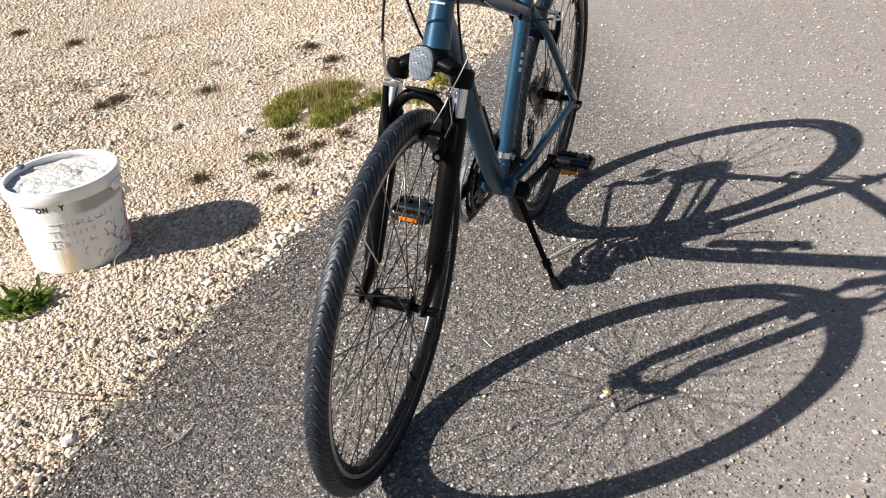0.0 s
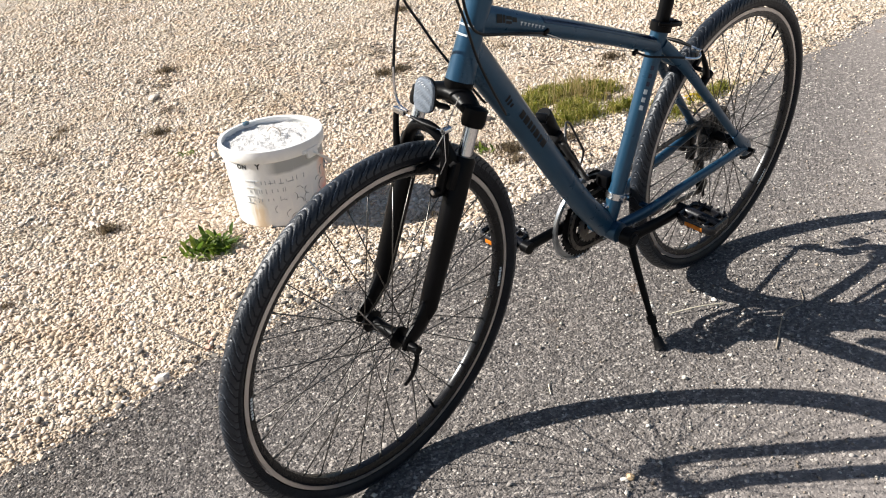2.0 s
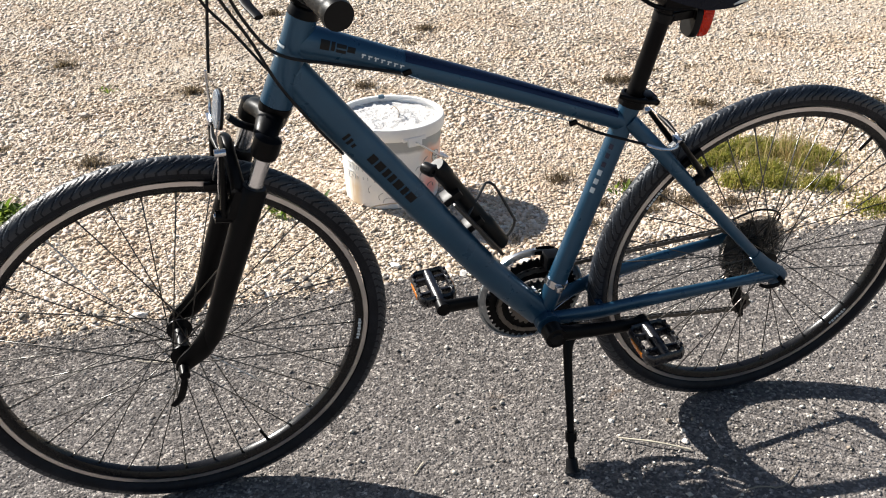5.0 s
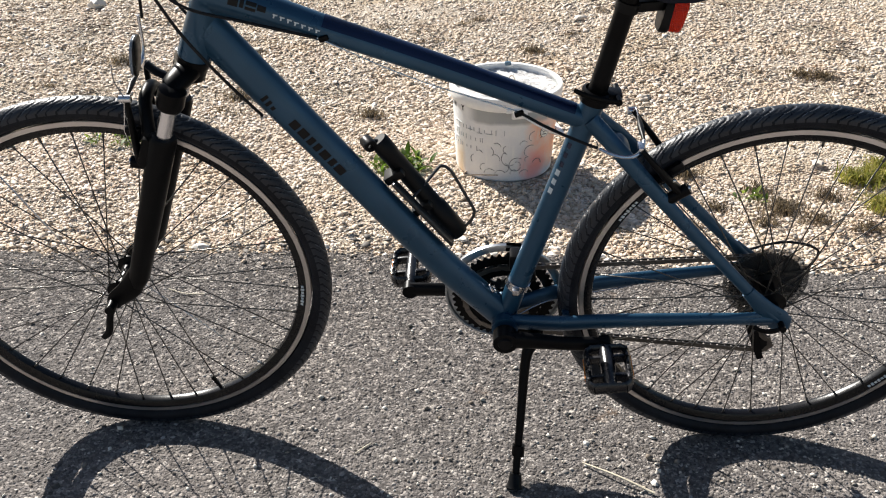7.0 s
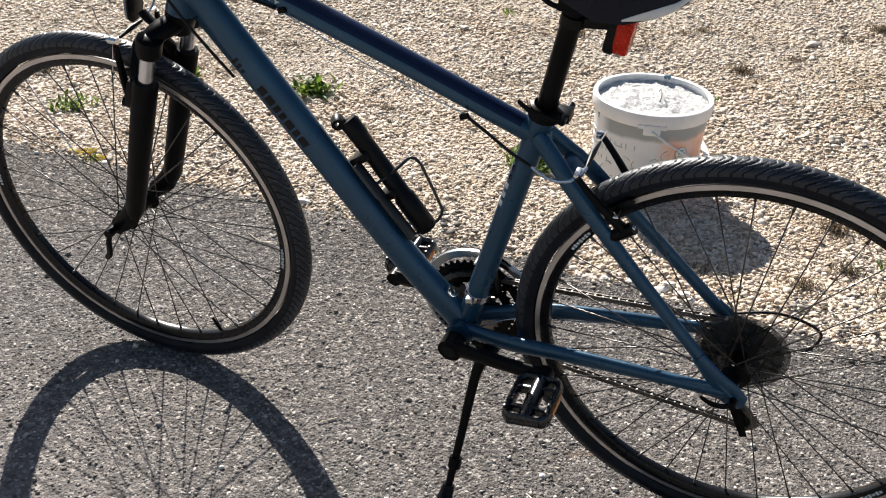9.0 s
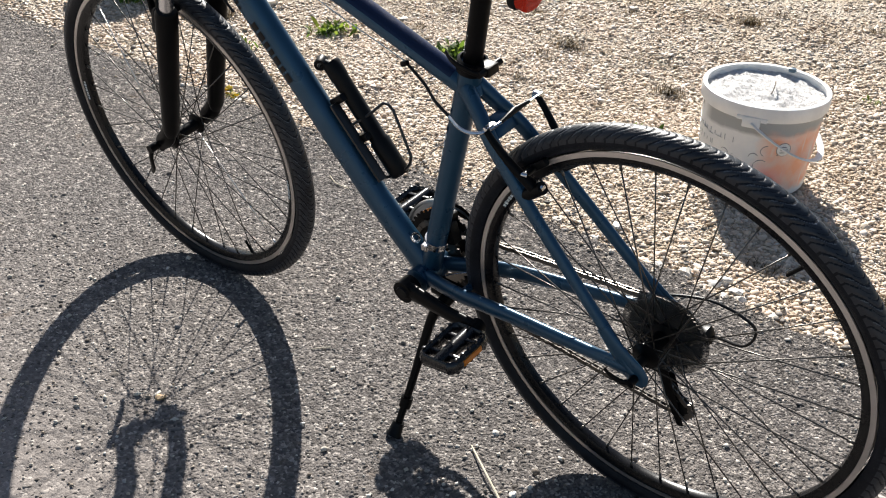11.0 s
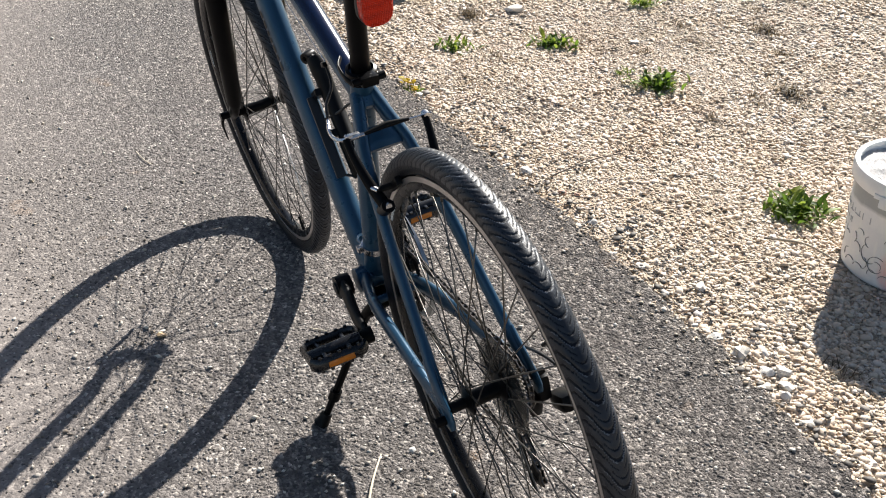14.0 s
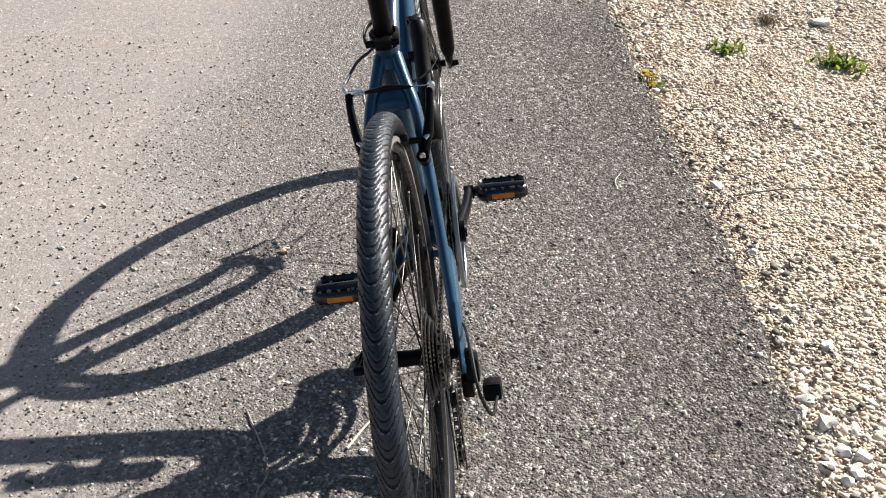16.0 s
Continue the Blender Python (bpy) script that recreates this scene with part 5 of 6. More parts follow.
def cable(points, r=0.0024, material=None, name="cable_housing", label="black cable housing"):
    return part(name, tube(points, r, 8, (0.3, 1, 0.2), smooth=8), material or M_CABLE, bike, label)


cable([(0.9064, 0.10, 0.98), (0.9564, 0.075, 1.000), (0.9744, 0.058, 0.965), (0.9324, 0.046, 0.885), (0.8984, 0.040, 0.815), (0.8518, 0.032, 0.744), (0.8061, 0.023, 0.682)])
cable([(0.8964, -0.10, 0.98), (0.9714, -0.05, 1.000), (0.9944, -0.032, 0.932), (0.9464, -0.037, 0.862), (0.8984, -0.035, 0.797), (0.856, -0.030, 0.746), (0.8102, -0.024, 0.690)])
cable([(0.9064, 0.11, 0.98), (0.9464, 0.090, 0.992), (0.9574, 0.062, 0.957), (0.9204, 0.042, 0.884), (0.8844, 0.034, 0.852), (0.8165, 0.027, 0.832), (0.7166, 0.021, 0.806)])
cable([(0.7166, 0.020, 0.806), (0.5856, 0.0185, 0.745), (0.428, 0.016, 0.690)], 0.0010, M_STEEL, "brake_wire", "bare steel brake cable")
for x, z in ((0.707, 0.805), (0.430, 0.690)):
    part("cable_stop", block(bmesh.new(), (0.014, 0.007, 0.008), pose(x, 0.020, z, 0, 20), 0.002), M_BLACK, bike)
cable([(0.428, 0.018, 0.690), (0.390, 0.026, 0.672), (0.350, 0.050, 0.666), (0.317, 0.062, 0.659)])
cable([(0.9014, -0.11, 0.98), (0.9614, -0.075, 1.005), (0.9744, -0.056, 0.945), (0.9824, -0.062, 0.860), (0.9874, -0.063, 0.795)])
cable([(0.9890, -0.063, 0.800), (0.9890, -0.060, 0.757), (0.9905, -0.048, 0.738), (0.9924, -0.028, 0.733)], 0.0024, M_STEEL, "brake_noodle", "bright bent brake noodle").matrix_basis = STEER
cable([(0.315, 0.062, 0.658), (0.297, 0.069, 0.653), (0.279, 0.071, 0.650), (0.264, 0.067, 0.650), (0.254, 0.057, 0.652), (0.249, 0.044, 0.655), (0.247, 0.034, 0.656)], 0.0027, M_STEEL, "brake_noodle", "bright bent brake noodle")
cable([(0.070, -0.066, 0.352), (0.030, -0.076, 0.372), (-0.042, -0.084, 0.388), (-0.104, -0.092, 0.364), (-0.090, -0.104, 0.310), (-0.038, -0.112, 0.296)])
cable([(0.45, 0.006, 0.258), (0.36, -0.030, 0.292), (0.22, -0.050, 0.312), (0.070, -0.066, 0.352)], 0.0012, M_STEEL, "shift_wire", "bare steel shift cable")


def v_brake(boss, top, m, label, at):
    """Two brake arms with pads."""
    for s in (1, -1):
        b, t = Vector((boss[0], boss[1] * s, boss[2])), Vector((top[0], top[1] * s, top[2]))
        bm = bmesh.new()
        fw = (t - b).normalized()
        out = Vector((0, 0.004 * s, 0))
        sweep(bm, smooth_path([b, b.lerp(t, 0.35) + out, b.lerp(t, 0.75) + out * 0.8, t], 5), [(0.007, 0.009), (0.0055, 0.0075), (0.0045, 0.0060), (0.004, 0.0055)], 12, (1, 0, 0))
        sweep(bm, [b - Vector((0.012 if m else -0.014, 0, 0 if m else 0.016)), b + Vector((0.014 if m else -0.014, 0, 0.004 if m else 0.006))], 0.0095, 14)
        arm = part("brake_arm", bm, M_BLACK, bike, label, m)
        bolt = b + Vector((0.016 if m else -0.016, 0, 0.005 if m else 0.006))
        part("brake_bolt", tube([bolt - Vector((0.004 if m else -0.004, 0, 0)), bolt], 0.0048, 10), M_STEEL, arm, "bright bolt head")
        pad = bmesh.new()
        pc = b.lerp(t, at)
        block(pad, (0.050, 0.010, 0.012), frame_on((pc.x, 0.0185 * s, pc.z), Vector((-fw.z, 0, fw.x))), 0.003)
        sweep(pad, [(pc.x, 0.02 * s, pc.z), (pc.x, pc.y, pc.z)], 0.005, 10, (1, 0, 0))
        part("brake_pad", pad, M_PLASTIC, arm, "black rubber brake pad")


v_brake((0.9944, 0.046, 0.612), (0.9904, 0.056, 0.728), STEER, "black brake arm on the fork", 0.34)
v_brake((0.186, 0.042, 0.574), (0.252, 0.060, 0.654), None, "black brake arm on the seat stay", 0.22)
for ps in (1, -1):
    part("brake_bolt", tube([(0.197, 0.046 * ps, 0.594), (0.203, 0.052 * ps, 0.597)], 0.0042, 10), M_STEEL, bike, "bright pad bolt")
part("noodle_holder", block(bmesh.new(), (0.008, 0.022, 0.009), pose(0.254, 0.050, 0.654), 0.002), M_STEEL, bike, "bright noodle holder")
part("brake_bolt", tube([(0.246, -0.063, 0.651), (0.259, -0.063, 0.651)], 0.0062, 12, (0, 0, 1)), M_STEEL, bike, "bright cable bolt")
part("cable_boot", tube([(0.247, 0.034, 0.656), (0.248, 0.0, 0.659), (0.247, -0.034, 0.657)], [0.0025, 0.005, 0.0025], 10, (1, 0, 0)), M_PLASTIC, bike, "black rubber cable boot")
part("brake_wire", tube([(0.247, -0.03, 0.657), (0.247, -0.068, 0.656)], 0.001, 6, (1, 0, 0)), M_STEEL, bike)
part("noodle_holder", block(bmesh.new(), (0.008, 0.026, 0.010), pose(0.9934, -0.046, 0.729), 0.002), M_STEEL, bike, "bright noodle holder", STEER)
part("cable_boot", tube([(0.9934, -0.020, 0.727), (0.9954, 0.010, 0.726), (0.9934, 0.040, 0.726)], [0.0025, 0.0045, 0.0025], 10, (1, 0, 0)), M_PLASTIC, bike, "black rubber cable boot", STEER)
part("brake_wire", tube([(0.9934, -0.03, 0.727), (0.9944, 0.056, 0.726), (1.0004, 0.066, 0.68), (1.0004, 0.054, 0.65)], 0.001, 6, (1, 0, 0)), M_STEEL, bike, m=STEER)

part("cable_end", tube([(0.991, 0.085, 0.795), (0.996, 0.074, 0.765), (0.993, 0.058, 0.729), (1.000, 0.050, 0.705), (1.004, 0.034, 0.672)], 0.0011, 6, (1, 0, 0), smooth=5), M_STEEL, bike, "bright bare cable end", STEER)
part("brake_bolt", tube([(0.984, 0.058, 0.729), (1.000, 0.058, 0.729)], 0.0058, 12, (0, 0, 1)), M_STEEL, bike, "bright cable bolt", STEER)

# front reflector
fr = bmesh.new()
puck(fr, 0.0205, 0.0285, 0.006, pose(0.985, 0.003, 0.769, 0, -8, 3))
refl = part("front_reflector", fr, M_CLEAR, bike, "clear plastic front reflector", STEER)
fb = bmesh.new()
puck(fb, 0.0218, 0.0295, 0.005, pose(0.9812, 0.0028, 0.7688, 0, -8, 3))
sweep(fb, smooth_path([(0.970, 0.004, 0.756), (0.956, 0.006, 0.744), (0.9344, 0.004, 0.732)], 4), (0.009, 0.005), 10)
part("bracket", fb, M_PLASTIC, refl, "dark backing with bracket")

# bottle cage and pump on the down tube
cage = bmesh.new()
DTD = (DT[3] - DT[1]).normalized()
DTU = Vector((-DTD.z, 0, DTD.x))
DTU = DTU if DTU.z > 0 else -DTU
c_mid = Vector((0.600, 0, 0.474)) + DTU * 0.034
block(cage, (0.150, 0.018, 0.006), frame_on(c_mid, DTD, DTU), 0.002)
part_cage = part("bottle_cage", cage, M_WIRE, bike, "black wire bottle cage")
def bent(points, r):
    """A path of straight runs with tight rounded corners."""
    out = [points[0]]
    for p, q, w in zip(points, points[1:], points[2:]):
        out += [q + (p - q).normalized() * r, q + ((p - q).normalized() + (w - q).normalized()) * r * 0.3, q + (w - q).normalized() * r]
    return out + [points[-1]]


hoop = bent([c_mid - DTD * 0.030 + Vector((0, -0.006, 0)), Vector((0.570, -0.028, 0.535)), Vector((0.547, -0.047, 0.558)), Vector((0.532, -0.048, 0.548)), Vector((0.491, -0.038, 0.474)), Vector((0.497, -0.037, 0.456)), Vector((0.522, -0.030, 0.430)), c_mid + DTD * 0.070], 0.007)
part("cage_wire", tube(hoop, 0.0026, 8, smooth=2), M_WIRE, part_cage)
PT, PB_ = Vector((0.644, -0.027, 0.614)), Vector((0.517, -0.035, 0.432))
pd = (PB_ - PT).normalized()
pump = part("air_pump", tube([PT, PT + pd * 0.004, PT + pd * 0.030, PT + pd * 0.034, PT + pd * 0.15, PT + pd * 0.154, PB_ - pd * 0.004, PB_], [0.0135, 0.0158, 0.0158, 0.0148, 0.0150, 0.0178, 0.0178, 0.015], 20), M_PLASTIC, bike, "black hand pump clipped along the down tube")
head = bmesh.new()
revolve(head, [(0.0045, -0.011), (0.0045, 0.011), (0.0095, 0.011), (0.0105, 0.008), (0.0105, -0.008), (0.0095, -0.011)], 20, m=pose(0.658, -0.020, 0.611, 0, 0, 30), closed=True)
sweep(head, [(0.656, -0.021, 0.611), PT + pd * 0.012], 0.008, 12)
part("pump_head", head, M_PLASTIC, pump, "round black valve head")
for k in (0.06, 0.135):
    part("pump_clip", block(bmesh.new(), (0.014, 0.030, 0.034), frame_on(PT + pd * k - DTU * 0.012 + Vector((0, 0.010, 0)), pd, DTU), 0.003), M_PLASTIC, pump)
ring = bmesh.new()
RING_AT = Vector((0.4795, 0.006, 0.331)) + DTU * 0.0265
revolve(ring, [(0.0055, -0.001), (0.0055, 0.0015), (0.0095, 0.0015), (0.0095, -0.001)], 20, axis="z", m=Matrix.Translation(RING_AT) @ DTU.to_track_quat("Z", "Y").to_matrix().to_4x4(), closed=True)
part("cable_port", ring, M_STEEL, bike, "bright ring round a cable port")

# ---------------------------------------------------------------- bucket
BK_H, BK_R0, BK_R1 = 0.262, 0.145, 0.1605


def bucket_r(z):
    return BK_R0 + (BK_R1 - BK_R0) * z / BK_H


def on_bucket(az, z, lift=0.0008):
    r = bucket_r(z) + lift
    return Vector((r * math.cos(az), r * math.sin(az), z))


def build_bucket(name, place, label, body_mat, rim_mat):
    bk = new(name)
    bk.matrix_world = place
    tagged(bk, label, "bucket")
    b = bmesh.new()
    revolve(b, [(BK_R0 - 0.012, 0.004), (BK_R0 - 0.003, 0.0), (BK_R0, 0.004), (bucket_r(0.1), 0.1), (bucket_r(0.2), 0.2), (BK_R1, BK_H - 0.002), (BK_R1 - 0.003, BK_H - 0.002), (bucket_r(0.2) - 0.003, 0.2), (BK_R0 - 0.003, 0.02)], 72, axis="z")
    body = part("body", b, body_mat, bk, smooth=30)
    r = bmesh.new()
    k = BK_R1 - 0.001
    revolve(r, [(k, BK_H - 0.036), (k + 0.005, BK_H - 0.037), (k + 0.007, BK_H - 0.034), (k + 0.0085, BK_H - 0.010), (k + 0.0065, BK_H + 0.001), (k + 0.002, BK_H + 0.003), (k - 0.005, BK_H + 0.001), (k - 0.006, BK_H - 0.006), (k - 0.001, BK_H - 0.014)], 96, axis="z", closed=True)
    part("rim", r, rim_mat, bk, "thick moulded rim", smooth=50)
    return bk


bucket = build_bucket("plastic_bucket", pose(0.440, -1.317, -0.049), "scuffed white plastic bucket filled with dry cement, on gravel", M_BUCKET, M_RIMWHITE)
cm = bmesh.new()
n_r, n_a = 40, 110
rows = []
for i in range(n_r + 1):
    rr = (bucket_r(0.25) - 0.0035) * i / n_r
    row = []
    for k in range(n_a if i else 1):
        a = 2 * math.pi * k / n_a
        p = Vector((rr * math.cos(a), rr * math.sin(a), 0))
        q = Vector((p.x * 22, p.y * 22, 3.3))
        z = 0.243 + 0.005 * noise.noise(q * 0.5) + 0.005 * noise.noise(q * 1.7) + 0.007 * abs(noise.noise(q * 3.1)) + 0.002 * noise.noise(q * 7.0)
        z += 0.006 * max(0, 1 - (p - Vector((-0.02, 0.01, 0))).length / 0.14)
        row.append(cm.verts.new((p.x, p.y, z)))
    rows.append(row)
for k in range(n_a):
    cm.faces.new((rows[0][0], rows[1][k], rows[1][(k + 1) % n_a]))
for p, q in zip(rows[1:], rows[2:]):
    for k in range(n_a):
        cm.faces.new((p[k], q[k], q[(k + 1) % n_a], p[(k + 1) % n_a]))
part("cement_fill", cm, M_CEMENT, bucket, "crumbly dry whitish cement", smooth=60)
hinge_a = radians(103)
hx, hm = Vector((math.cos(hinge_a), math.sin(hinge_a), 0)), Vector((math.cos(hinge_a + math.pi / 2), math.sin(hinge_a + math.pi / 2), 0))
drop = radians(36)
pts = []
for k in range(25):
    a = math.pi * k / 24
    pts.append(Vector((0, 0, 0.222)) + hx * 0.172 * math.cos(a) + (hm * math.cos(drop) - Vector((0, 0, 1)) * math.sin(drop)) * 0.212 * math.sin(a))
part("handle", sweep(bmesh.new(), pts, (0.0028, 0.0092), 10, (0, 0, 1)), M_RIMWHITE, bucket, "white plastic bail handle hanging down")
for s in (1, -1):
    e = bmesh.new()
    block(e, (0.008, 0.078, 0.012), Matrix.Translation(hx * s * 0.163 + Vector((0, 0, 0.230))) @ Matrix.Rotation(hinge_a, 4, "Z"), 0.003)
    block(e, (0.012, 0.046, 0.030), Matrix.Translation(hx * s * 0.165 + Vector((0, 0, 0.222))) @ Matrix.Rotation(hinge_a, 4, "Z"), 0.004)
    part("handle_lug", e, M_RIMWHITE, bucket)
part("clip", block(bmesh.new(), (0.020, 0.014, 0.012), pose(-0.008, -0.150, 0.264, 0, 0, 4), 0.004), M_TEAL, bucket, "small blue-grey plastic clip inside the rim")
part("stuck_wire", tube([(-0.022, 0.02, 0.246), (-0.026, 0.015, 0.266), (-0.018, -0.01, 0.276), (-0.010, -0.03, 0.262)], 0.0016, 7, smooth=5), M_TWIG, bucket, "bent thin stem stuck in the cement")
bd = bmesh.new()
sweep(bd, [on_bucket(radians(138), 0.148, -0.001), on_bucket(radians(138), 0.148, 0.0012)], 0.0175, 20, (0, 0, 1))
part("round_sticker", bd, M_RIMWHITE, bucket, "small round pale sticker with worn grey print")


def surface_line(name, pts, w, material, label):
    bm = bmesh.new()
    sweep(bm, [on_bucket(a, z) for a, z in pts], (0.0006, w), 6, (0, 0, 1))
    return part(name, bm, material, bucket, label)


for az, z, r, a0, a1 in ((103, 0.055, 0.026, 20, 330), (103, 0.055, 0.014, -60, 200), (84, 0.022, 0.020, 10, 190), (78, 0.075, 0.018, -40, 160), (118, 0.095, 0.022, 30, 260), (93, 0.105, 0.016, 90, 330), (112, 0.022, 0.018, 0, 200), (66, 0.04, 0.016, 60, 280), (128, 0.05, 0.020, -30, 190), (60, 0.085, 0.012, 0, 220), (96, 0.075, 0.030, 100, 300), (72, 0.020, 0.024, 30, 170), (88, 0.050, 0.020, -80, 90), (110, 0.120, 0.014, 0, 260), (122, 0.140, 0.018, 60, 300), (130, 0.145, 0.016, -90, 120), (80, 0.115, 0.014, -20, 200), (54, 0.06, 0.018, 90, 250), (70, 0.10, 0.022, -60, 60), (100, 0.03, 0.012, 0, 300), (116, 0.07, 0.010, 40, 340)):
    line = [(radians(az) + r * math.cos(radians(a)) / 0.15 * (1 - 0.35 * k / 18), z + r * math.sin(radians(a)) * (1 - 0.35 * k / 18)) for k in range(19) for a in (a0 + (a1 - a0) * k / 18,)]
    line = line[2:8 + int(11 * r / 0.026)]
    surface_line("printed_scroll", line, 0.0010 + 0.02 * (r - 0.01), M_INK, "grey printed scroll line")
surface_line("printed_ring", [(radians(138) + 0.0185 * math.cos(k * 0.3307) / 0.154, 0.148 + 0.0185 * math.sin(k * 0.3307)) for k in range(20)], 0.0012, M_INK, "grey ring round the sticker")
for z, a0, a1 in ((0.156, 134, 140), (0.148, 135, 142), (0.140, 134, 139)):
    on = bmesh.new()
    sweep(on, [on_bucket(radians(a0 + (a1 - a0) * k / 3), z, 0.0022) for k in range(4)], (0.0005, 0.0022), 6, (0, 0, 1))
    part("printed_bar", on, M_INK, bucket, "worn printed line")
for z, a0, a1 in ((0.165, 18, 34), (0.142, 16, 28), (0.112, 14, 26), (0.155, 46, 52), (0.150, 58, 64), (0.152, 68, 76), (0.09, 13, 22)):
    surface_line("printed_bar", [(radians(a0 + (a1 - a0) * k / 6), z) for k in range(7)], 0.0018, M_FADED, "worn printed line")
for row, (z, a0, a1, gap) in enumerate(((0.158, 30, 92, 5.5), (0.128, 22, 66, 4.2), (0.098, 18, 58, 5.0))):
    a = a0
    while a < a1:
        h = random.uniform(0.006, 0.018)
        surface_line("printed_bar", [(radians(a), z - h / 2), (radians(a), z + h / 2)], 0.0014, M_FADED, "worn printed line")
        a += gap * random.uniform(0.6, 1.7)


def bucket_text(text, az, z, size):
    cu = bpy.data.curves.new("lettering", "FONT")
    cu.body, cu.size, cu.offset = text, size, size * 0.05
    tmp = bpy.data.objects.new("lettering", cu)
    data = bpy.data.meshes.new_from_object(tmp)
    bpy.data.objects.remove(tmp)
    bpy.data.curves.remove(cu)
    for v in data.vertices:
        v.co = on_bucket(radians(az) + v.co.x / (bucket_r(z)), z + v.co.y, 0.0009)
    data.materials.clear()
    data.materials.append(M_BLACKINK)
    ob = new("lettering", data)
    ob.parent = bucket
    ob["label"] = "black printed letters"


bucket_text("O", 11, 0.205, 0.020)
bucket_text("N", 18, 0.205, 0.020)
bucket_text("Y", 35, 0.206, 0.024)

blue = build_bucket("blue_bucket", pose(3.187, -1.229, -0.050), "blue plastic bucket with a pale torn label, standing on gravel", M_BLUE, M_BLUE)
lb = bmesh.new()
rows = [[lb.verts.new(on_bucket(radians(112 + 128 * k / 20), z, 0.001)) for k in range(21)] for z in (0.060, 0.165)]
for k in range(20):
    lb.faces.new((rows[0][k], rows[0][k + 1], rows[1][k + 1], rows[1][k]))
part("paper_label", lb, M_RIMWHITE, blue, "pale torn paper label")
for k in range(6):
    m = bmesh.new()
    sweep(m, [on_bucket(radians(130 + 14 * k), 0.085, 0.002), on_bucket(radians(130 + 14 * k), 0.120, 0.002)], (0.006, 0.0006), 6, (math.sin(radians(130 + 14 * k)), -math.cos(radians(130 + 14 * k)), 0))
    part("printed_bar", m, M_INK, blue)
lid = bmesh.new()
revolve(lid, [(0.001, BK_H - 0.008), (BK_R1 - 0.006, BK_H - 0.008), (BK_R1 - 0.006, BK_H - 0.002), (0.001, BK_H - 0.002)], 48, axis="z", closed=True)
part("lid", lid, M_BLUE, blue)

# ---------------------------------------------------------------- plants, twigs


def leaf_data(name, length, width, material, lobes=0.25):
    bm = bmesh.new()
    n = 7
    left, mid, right = [], [], []
    for i in range(n + 1):
        t = i / n
        w = width * (math.sin(math.pi * min(1, t * 0.92 + 0.06)) ** 0.8) * (1 + lobes * math.sin(t * 22))
        z = length * (0.42 * t - 0.40 * t * t)
        left.append(bm.verts.new((t * length, w, z + 0.25 * w)))
        mid.append(bm.verts.new((t * length, 0, z)))
        right.append(bm.verts.new((t * length, -w, z + 0.25 * w)))
    for a, b in ((left, mid), (mid, right)):
        for i in range(n):
            bm.faces.new((a[i], a[i + 1], b[i + 1], b[i]))
    data = bpy.data.meshes.new(name)
    bm.to_mesh(data)
    bm.free()
    data.materials.append(material)
    data.shade_smooth()
    return data


LEAVES = [leaf_data("leaf", 0.056, 0.0078, M_LEAF), leaf_data("leaf", 0.046, 0.0070, M_LEAF, 0.4), leaf_data("leaf", 0.036, 0.0064, M_LEAF, 0.1)]


def build_weed(x, y, size, count, label):
    w = new("weed")
    w.matrix_world = pose(x, y, float(bed_z(x, y)) + 0.002)
    tagged(w, label, "weed", "weeds on the gravel")
    for k in range(int(count * 1.9)):
        ob = new("leaf", random.choice(LEAVES))
        ob.parent = w
        s = 0.72 * size * random.uniform(0.55, 1.35)
        up = -random.uniform(4, 58)
        ob.matrix_basis = pose(random.gauss(0, 0.031) * size, random.gauss(0, 0.031) * size, 0.002, random.uniform(-25, 25), up, random.uniform(0, 360)) @ Matrix.Diagonal((s, s, s, 1))


GREEN = "small green leafy weed growing in the gravel"
for wx, wy, ws, wc in ((0.755, -1.266, 1.15, 95), (1.606, -1.436, 1.15, 70), (2.121, -1.337, 1.1, 60), (2.240, -0.987, 0.9, 40), (2.355, -1.920, 0.9, 40), (2.940, -1.062, 0.85, 34), (1.746, -1.409, 0.6, 12), (1.891, -0.684, 0.5, 12), (-0.278, -1.110, 0.7, 14), (0.354, -2.073, 0.5, 10), (1.337, -2.674, 0.6, 12)):
    build_weed(wx, wy, ws, wc, GREEN)


def build_flowers(x, y, count):
    w = new("weed")
    w.matrix_world = pose(x, y, float(bed_z(x, y)) + 0.004)
    tagged(w, "tiny yellow-flowered weed at the asphalt edge", "weed", "weeds on the gravel")
    for _ in range(count):
        px, py, h = random.gauss(0, 0.022), random.gauss(0, 0.012), random.uniform(0.022, 0.045)
        part("stem", tube([(px * 0.4, py * 0.4, 0), (px * 0.8, py * 0.8, h * 0.6), (px, py, h)], 0.0009, 5, (1, 0, 0)), M_LEAF, w)
        head = bmesh.new()
        revolve(head, [(0.0010, 0.0), (0.0060, 0.0018), (0.0088, 0.0042), (0.0052, 0.0054), (0.0008, 0.0044)], 9, axis="z", m=pose(px, py, h - 0.001, random.uniform(-30, 30), random.uniform(-30, 30)))
        part("flower", head, M_FLOWER, w, "yellow flower head")


build_flowers(1.885, -0.648, 15)
build_flowers(-1.03, -0.745, 9)


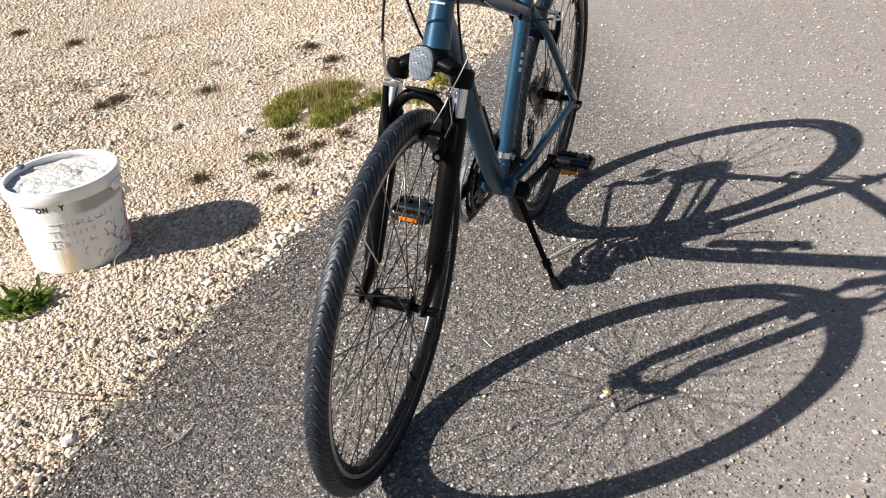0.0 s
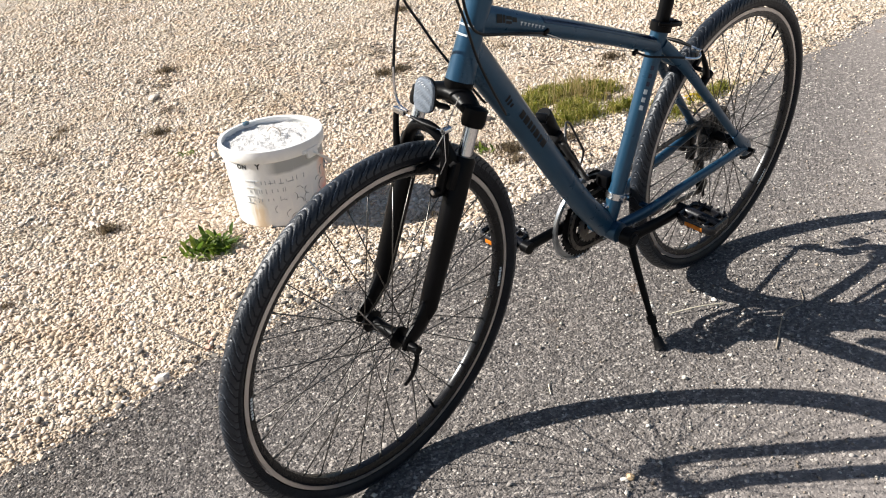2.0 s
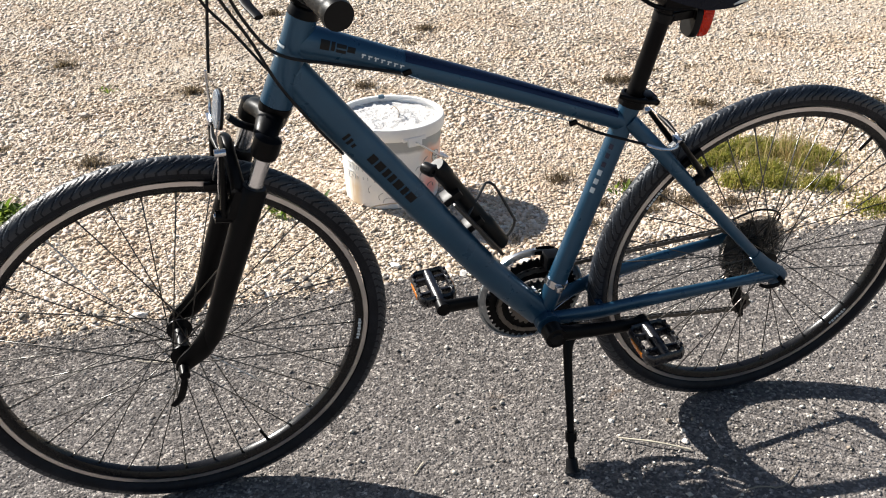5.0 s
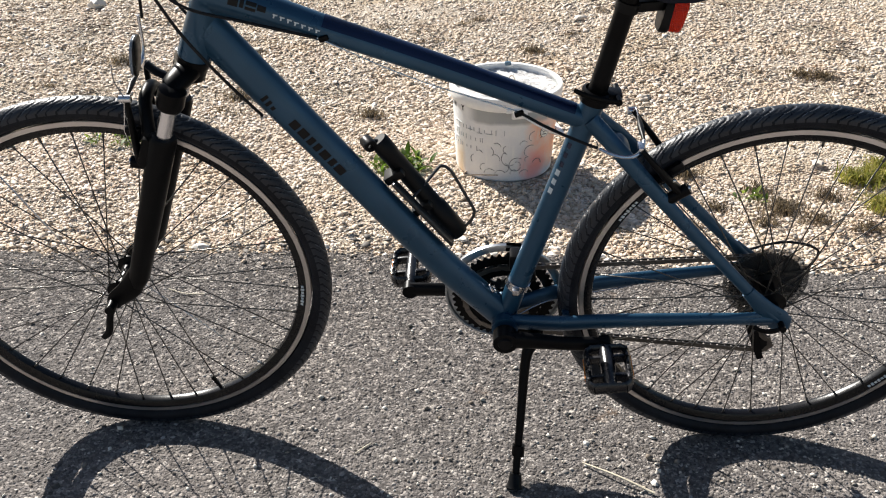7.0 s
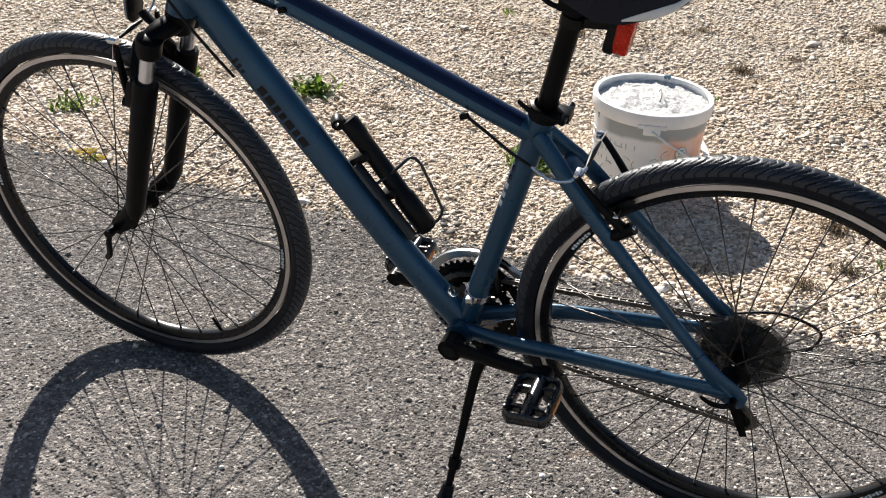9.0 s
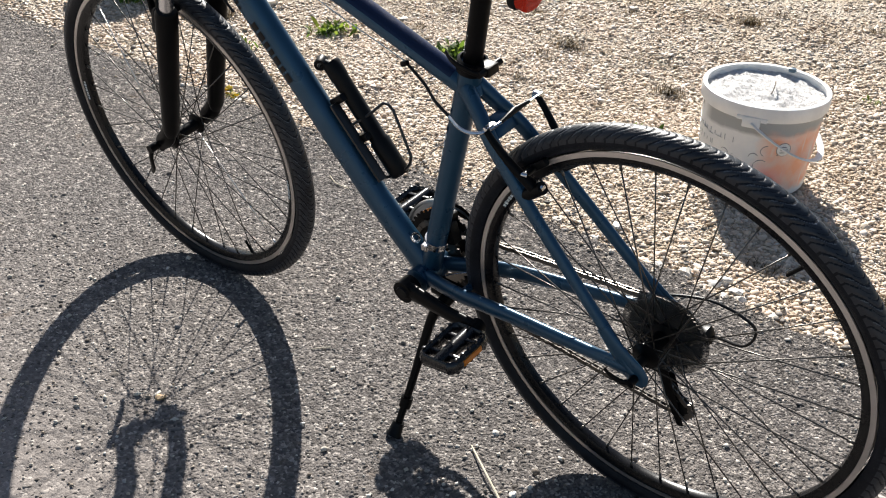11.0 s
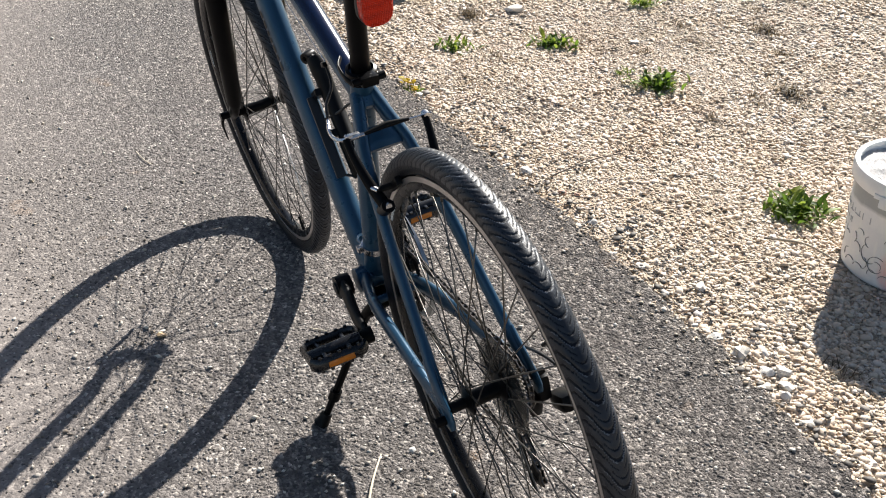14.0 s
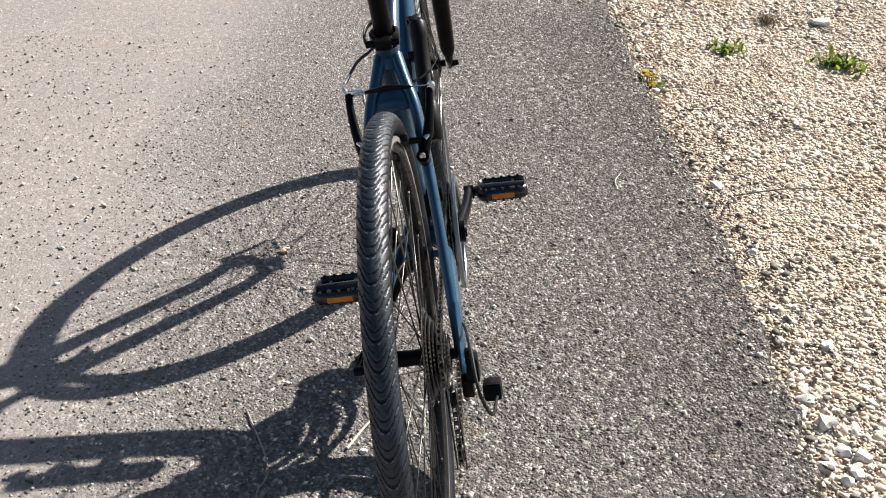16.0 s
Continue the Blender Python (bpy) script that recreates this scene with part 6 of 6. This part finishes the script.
def blades(name, centre, spread, count, length, material, label, category, lean=0.6, width=0.0022, patches=0):
    bm = bmesh.new()
    clumps = []
    for _ in range(patches):
        r, a = math.sqrt(random.random()), random.uniform(0, 2 * math.pi)
        clumps.append((centre[0] + spread[0] * r * math.cos(a), centre[1] + spread[1] * r * math.sin(a), random.uniform(0.04, 0.09)))
    for _ in range(count):
        r, a = abs(random.gauss(0, 0.5)), random.uniform(0, 2 * math.pi)
        x, y = centre[0] + spread[0] * r * math.cos(a), centre[1] + spread[1] * r * math.sin(a)
        if clumps:
            c = random.choice(clumps)
            x, y = c[0] + c[2] * r * math.cos(a), c[1] + c[2] * r * math.sin(a)
        z = float(bed_z(x, y))
        b = random.uniform(0, 2 * math.pi)
        ln = length * random.uniform(0.35, 1.1) * (1.1 - 0.4 * min(1, r))
        k = lean * random.uniform(0.3, 1.4)
        d = Vector((math.cos(b), math.sin(b), 0))
        side = Vector((-d.y, d.x, 0)) * width * random.uniform(0.6, 1.3)
        p0 = Vector((x, y, z))
        p1 = p0 + d * ln * k * 0.35 + Vector((0, 0, ln * 0.6))
        p2 = p0 + d * ln * k + Vector((0, 0, ln * max(0.25, 0.95 - 0.45 * k)))
        v = [bm.verts.new(q) for q in (p0 - side, p0 + side, p1 + side * 0.7, p1 - side * 0.7, p2)]
        bm.faces.new(v[:4])
        bm.faces.new((v[3], v[2], v[4]))
    ob = mesh_object(name, bm, material, None, label)
    return tagged(ob, label, category, kind="stuff")


blades("grass_tuft", (-0.800, -1.125), (0.25, 0.21), 5200, 0.060, M_GRASS, "patchy yellowish-green tuft of grass in the gravel", "grass", 0.9, 0.0020, 32)
blades("grass_tuft", (-0.890, -1.150), (0.30, 0.24), 260, 0.15, M_STALK, "thin dry grass stalks standing in the tuft", "grass", 0.5, 0.0012)
blades("grass_tuft", (-1.120, -0.755), (0.24, 0.04), 620, 0.05, M_GRASS, "thin yellowish grass by the path edge", "grass", 0.9, 0.0022, 9)
for dx, dy, dn in ((-1.373, -1.376, 60), (-1.556, -1.586, 60), (-0.698, -2.145, 50), (-1.537, -2.974, 80), (-1.723, -3.514, 80), (0.893, -1.688, 60), (-0.764, -2.111, 60), (1.370, -1.801, 60), (-0.335, -1.010, 60), (2.572, -1.217, 60), (-0.912, -1.747, 50), (0.308, -2.398, 50), (1.899, -2.176, 60), (2.596, -2.268, 60), (-0.113, -1.269, 40), (0.996, -2.533, 50), (1.522, -3.078, 70), (2.343, -3.268, 70), (-0.167, -3.169, 60), (0.513, -3.692, 70)):
    blades("dry_weed", (dx, dy), (0.085, 0.06), int(dn * 4.0), 0.042, M_DRY, "small dried weed in the gravel", "dried weed", 1.0, 0.0016)


for dx, dy, dn in ((-0.341, -1.059, 150), (-0.420, -0.962, 120), (-0.485, -1.109, 140), (-0.264, -0.930, 110), (-0.153, -1.035, 110), (-0.542, -0.910, 120), (-0.300, -1.162, 120), (-0.058, -0.907, 80)):
    blades("dry_weed", (dx, dy), (0.075, 0.05), dn, 0.035, M_DRY, "low brown dried weed flattened on the gravel", "dried weed", 1.2, 0.0018)


for _ in range(30):
    spot = (random.uniform(-1.4, 3.0), random.uniform(-3.0, -0.85))
    if math.hypot(spot[0] - 0.44, spot[1] + 1.317) > 0.26:
        blades("dry_weed", spot, (random.uniform(0.05, 0.13), random.uniform(0.03, 0.07)), 70, 0.030, M_DRY, "thin brown dried stems flattened on the gravel", "dried weed", 1.4, 0.0011)


def twig(points, r, material, label):
    ob = mesh_object("twig", tube(points, [r, r * 0.6], 7, (0, 0, 1), smooth=4), material, None, label, None, 50)
    tagged(ob, category="twig")


twig([(0.200, 0.172, 0.004), (0.259, 0.138, 0.010), (0.319, 0.098, 0.004)], 0.0025, M_STRAW, "pale dry straw lying on the asphalt")
twig([(0.706, 0.060, 0.003), (0.719, 0.074, 0.003), (0.731, 0.088, 0.003)], 0.0015, M_STRAW, "short pale straw on the asphalt")
twig([(1.631, 0.234, 0.003), (1.674, 0.247, 0.004), (1.728, 0.255, 0.003)], 0.0015, M_STRAW, "short pale straw on the asphalt")
twig([(1.142, -0.440, 0.003), (1.187, -0.439, 0.004), (1.232, -0.460, 0.003)], 0.0015, M_STRAW, "short pale straw on the asphalt")
twig([(1.114, -0.728, 0.004), (1.137, -0.864, 0.012), (1.149, -0.990, 0.006)], 0.0022, M_DARKWOOD, "dark thin stick on the gravel")
twig([(0.624, -1.033, 0.0), (0.552, -1.096, 0.006), (0.460, -1.116, 0.0)], 0.003, M_TWIG, "grey thin twig on the gravel")
twig([(0.296, 0.365, 0.003), (0.152, 0.304, 0.004), (0.088, 0.314, 0.003), (0.027, 0.274, 0.003)], 0.0017, M_TWIG, "thin curved grey twig on the asphalt")


def litter(name, places, count, length, r, material, label, category):
    """Short thin broken stems strewn in loose drifts, too many to count."""
    bm = bmesh.new()
    for _ in range(count):
        c = random.choice(places)
        x, y = random.gauss(c[0], c[2]), min(random.gauss(c[1], c[2] * 0.7), -0.69)
        a, ln = random.uniform(0, 6.283), length * random.uniform(0.4, 1.6)
        z = float(bed_z(x, y)) + 0.006
        d = Vector((math.cos(a), math.sin(a), random.gauss(0, 0.18))) * ln
        p = Vector((x, y, z))
        sweep(bm, [p - d * 0.5, p + Vector((-d.y, d.x, 0)) * random.gauss(0, 0.12) + Vector((0, 0, 0.003)), p + d * 0.5], r * random.uniform(0.6, 1.3), 4, (0, 0, 1))
    tagged(mesh_object(name, bm, material, None, label), label, category, kind="stuff")


DRIFTS = [(random.uniform(-1.8, 3.2), random.uniform(-3.2, -0.75), random.uniform(0.05, 0.16)) for _ in range(46)]
litter("plant_litter", DRIFTS[:30], 800, 0.05, 0.0011, M_DARKWOOD, "dark dry stem bits strewn over the gravel", "plant litter")
litter("plant_litter", DRIFTS[16:], 520, 0.06, 0.0010, M_STRAW, "pale dry straw bits strewn over the gravel", "plant litter")
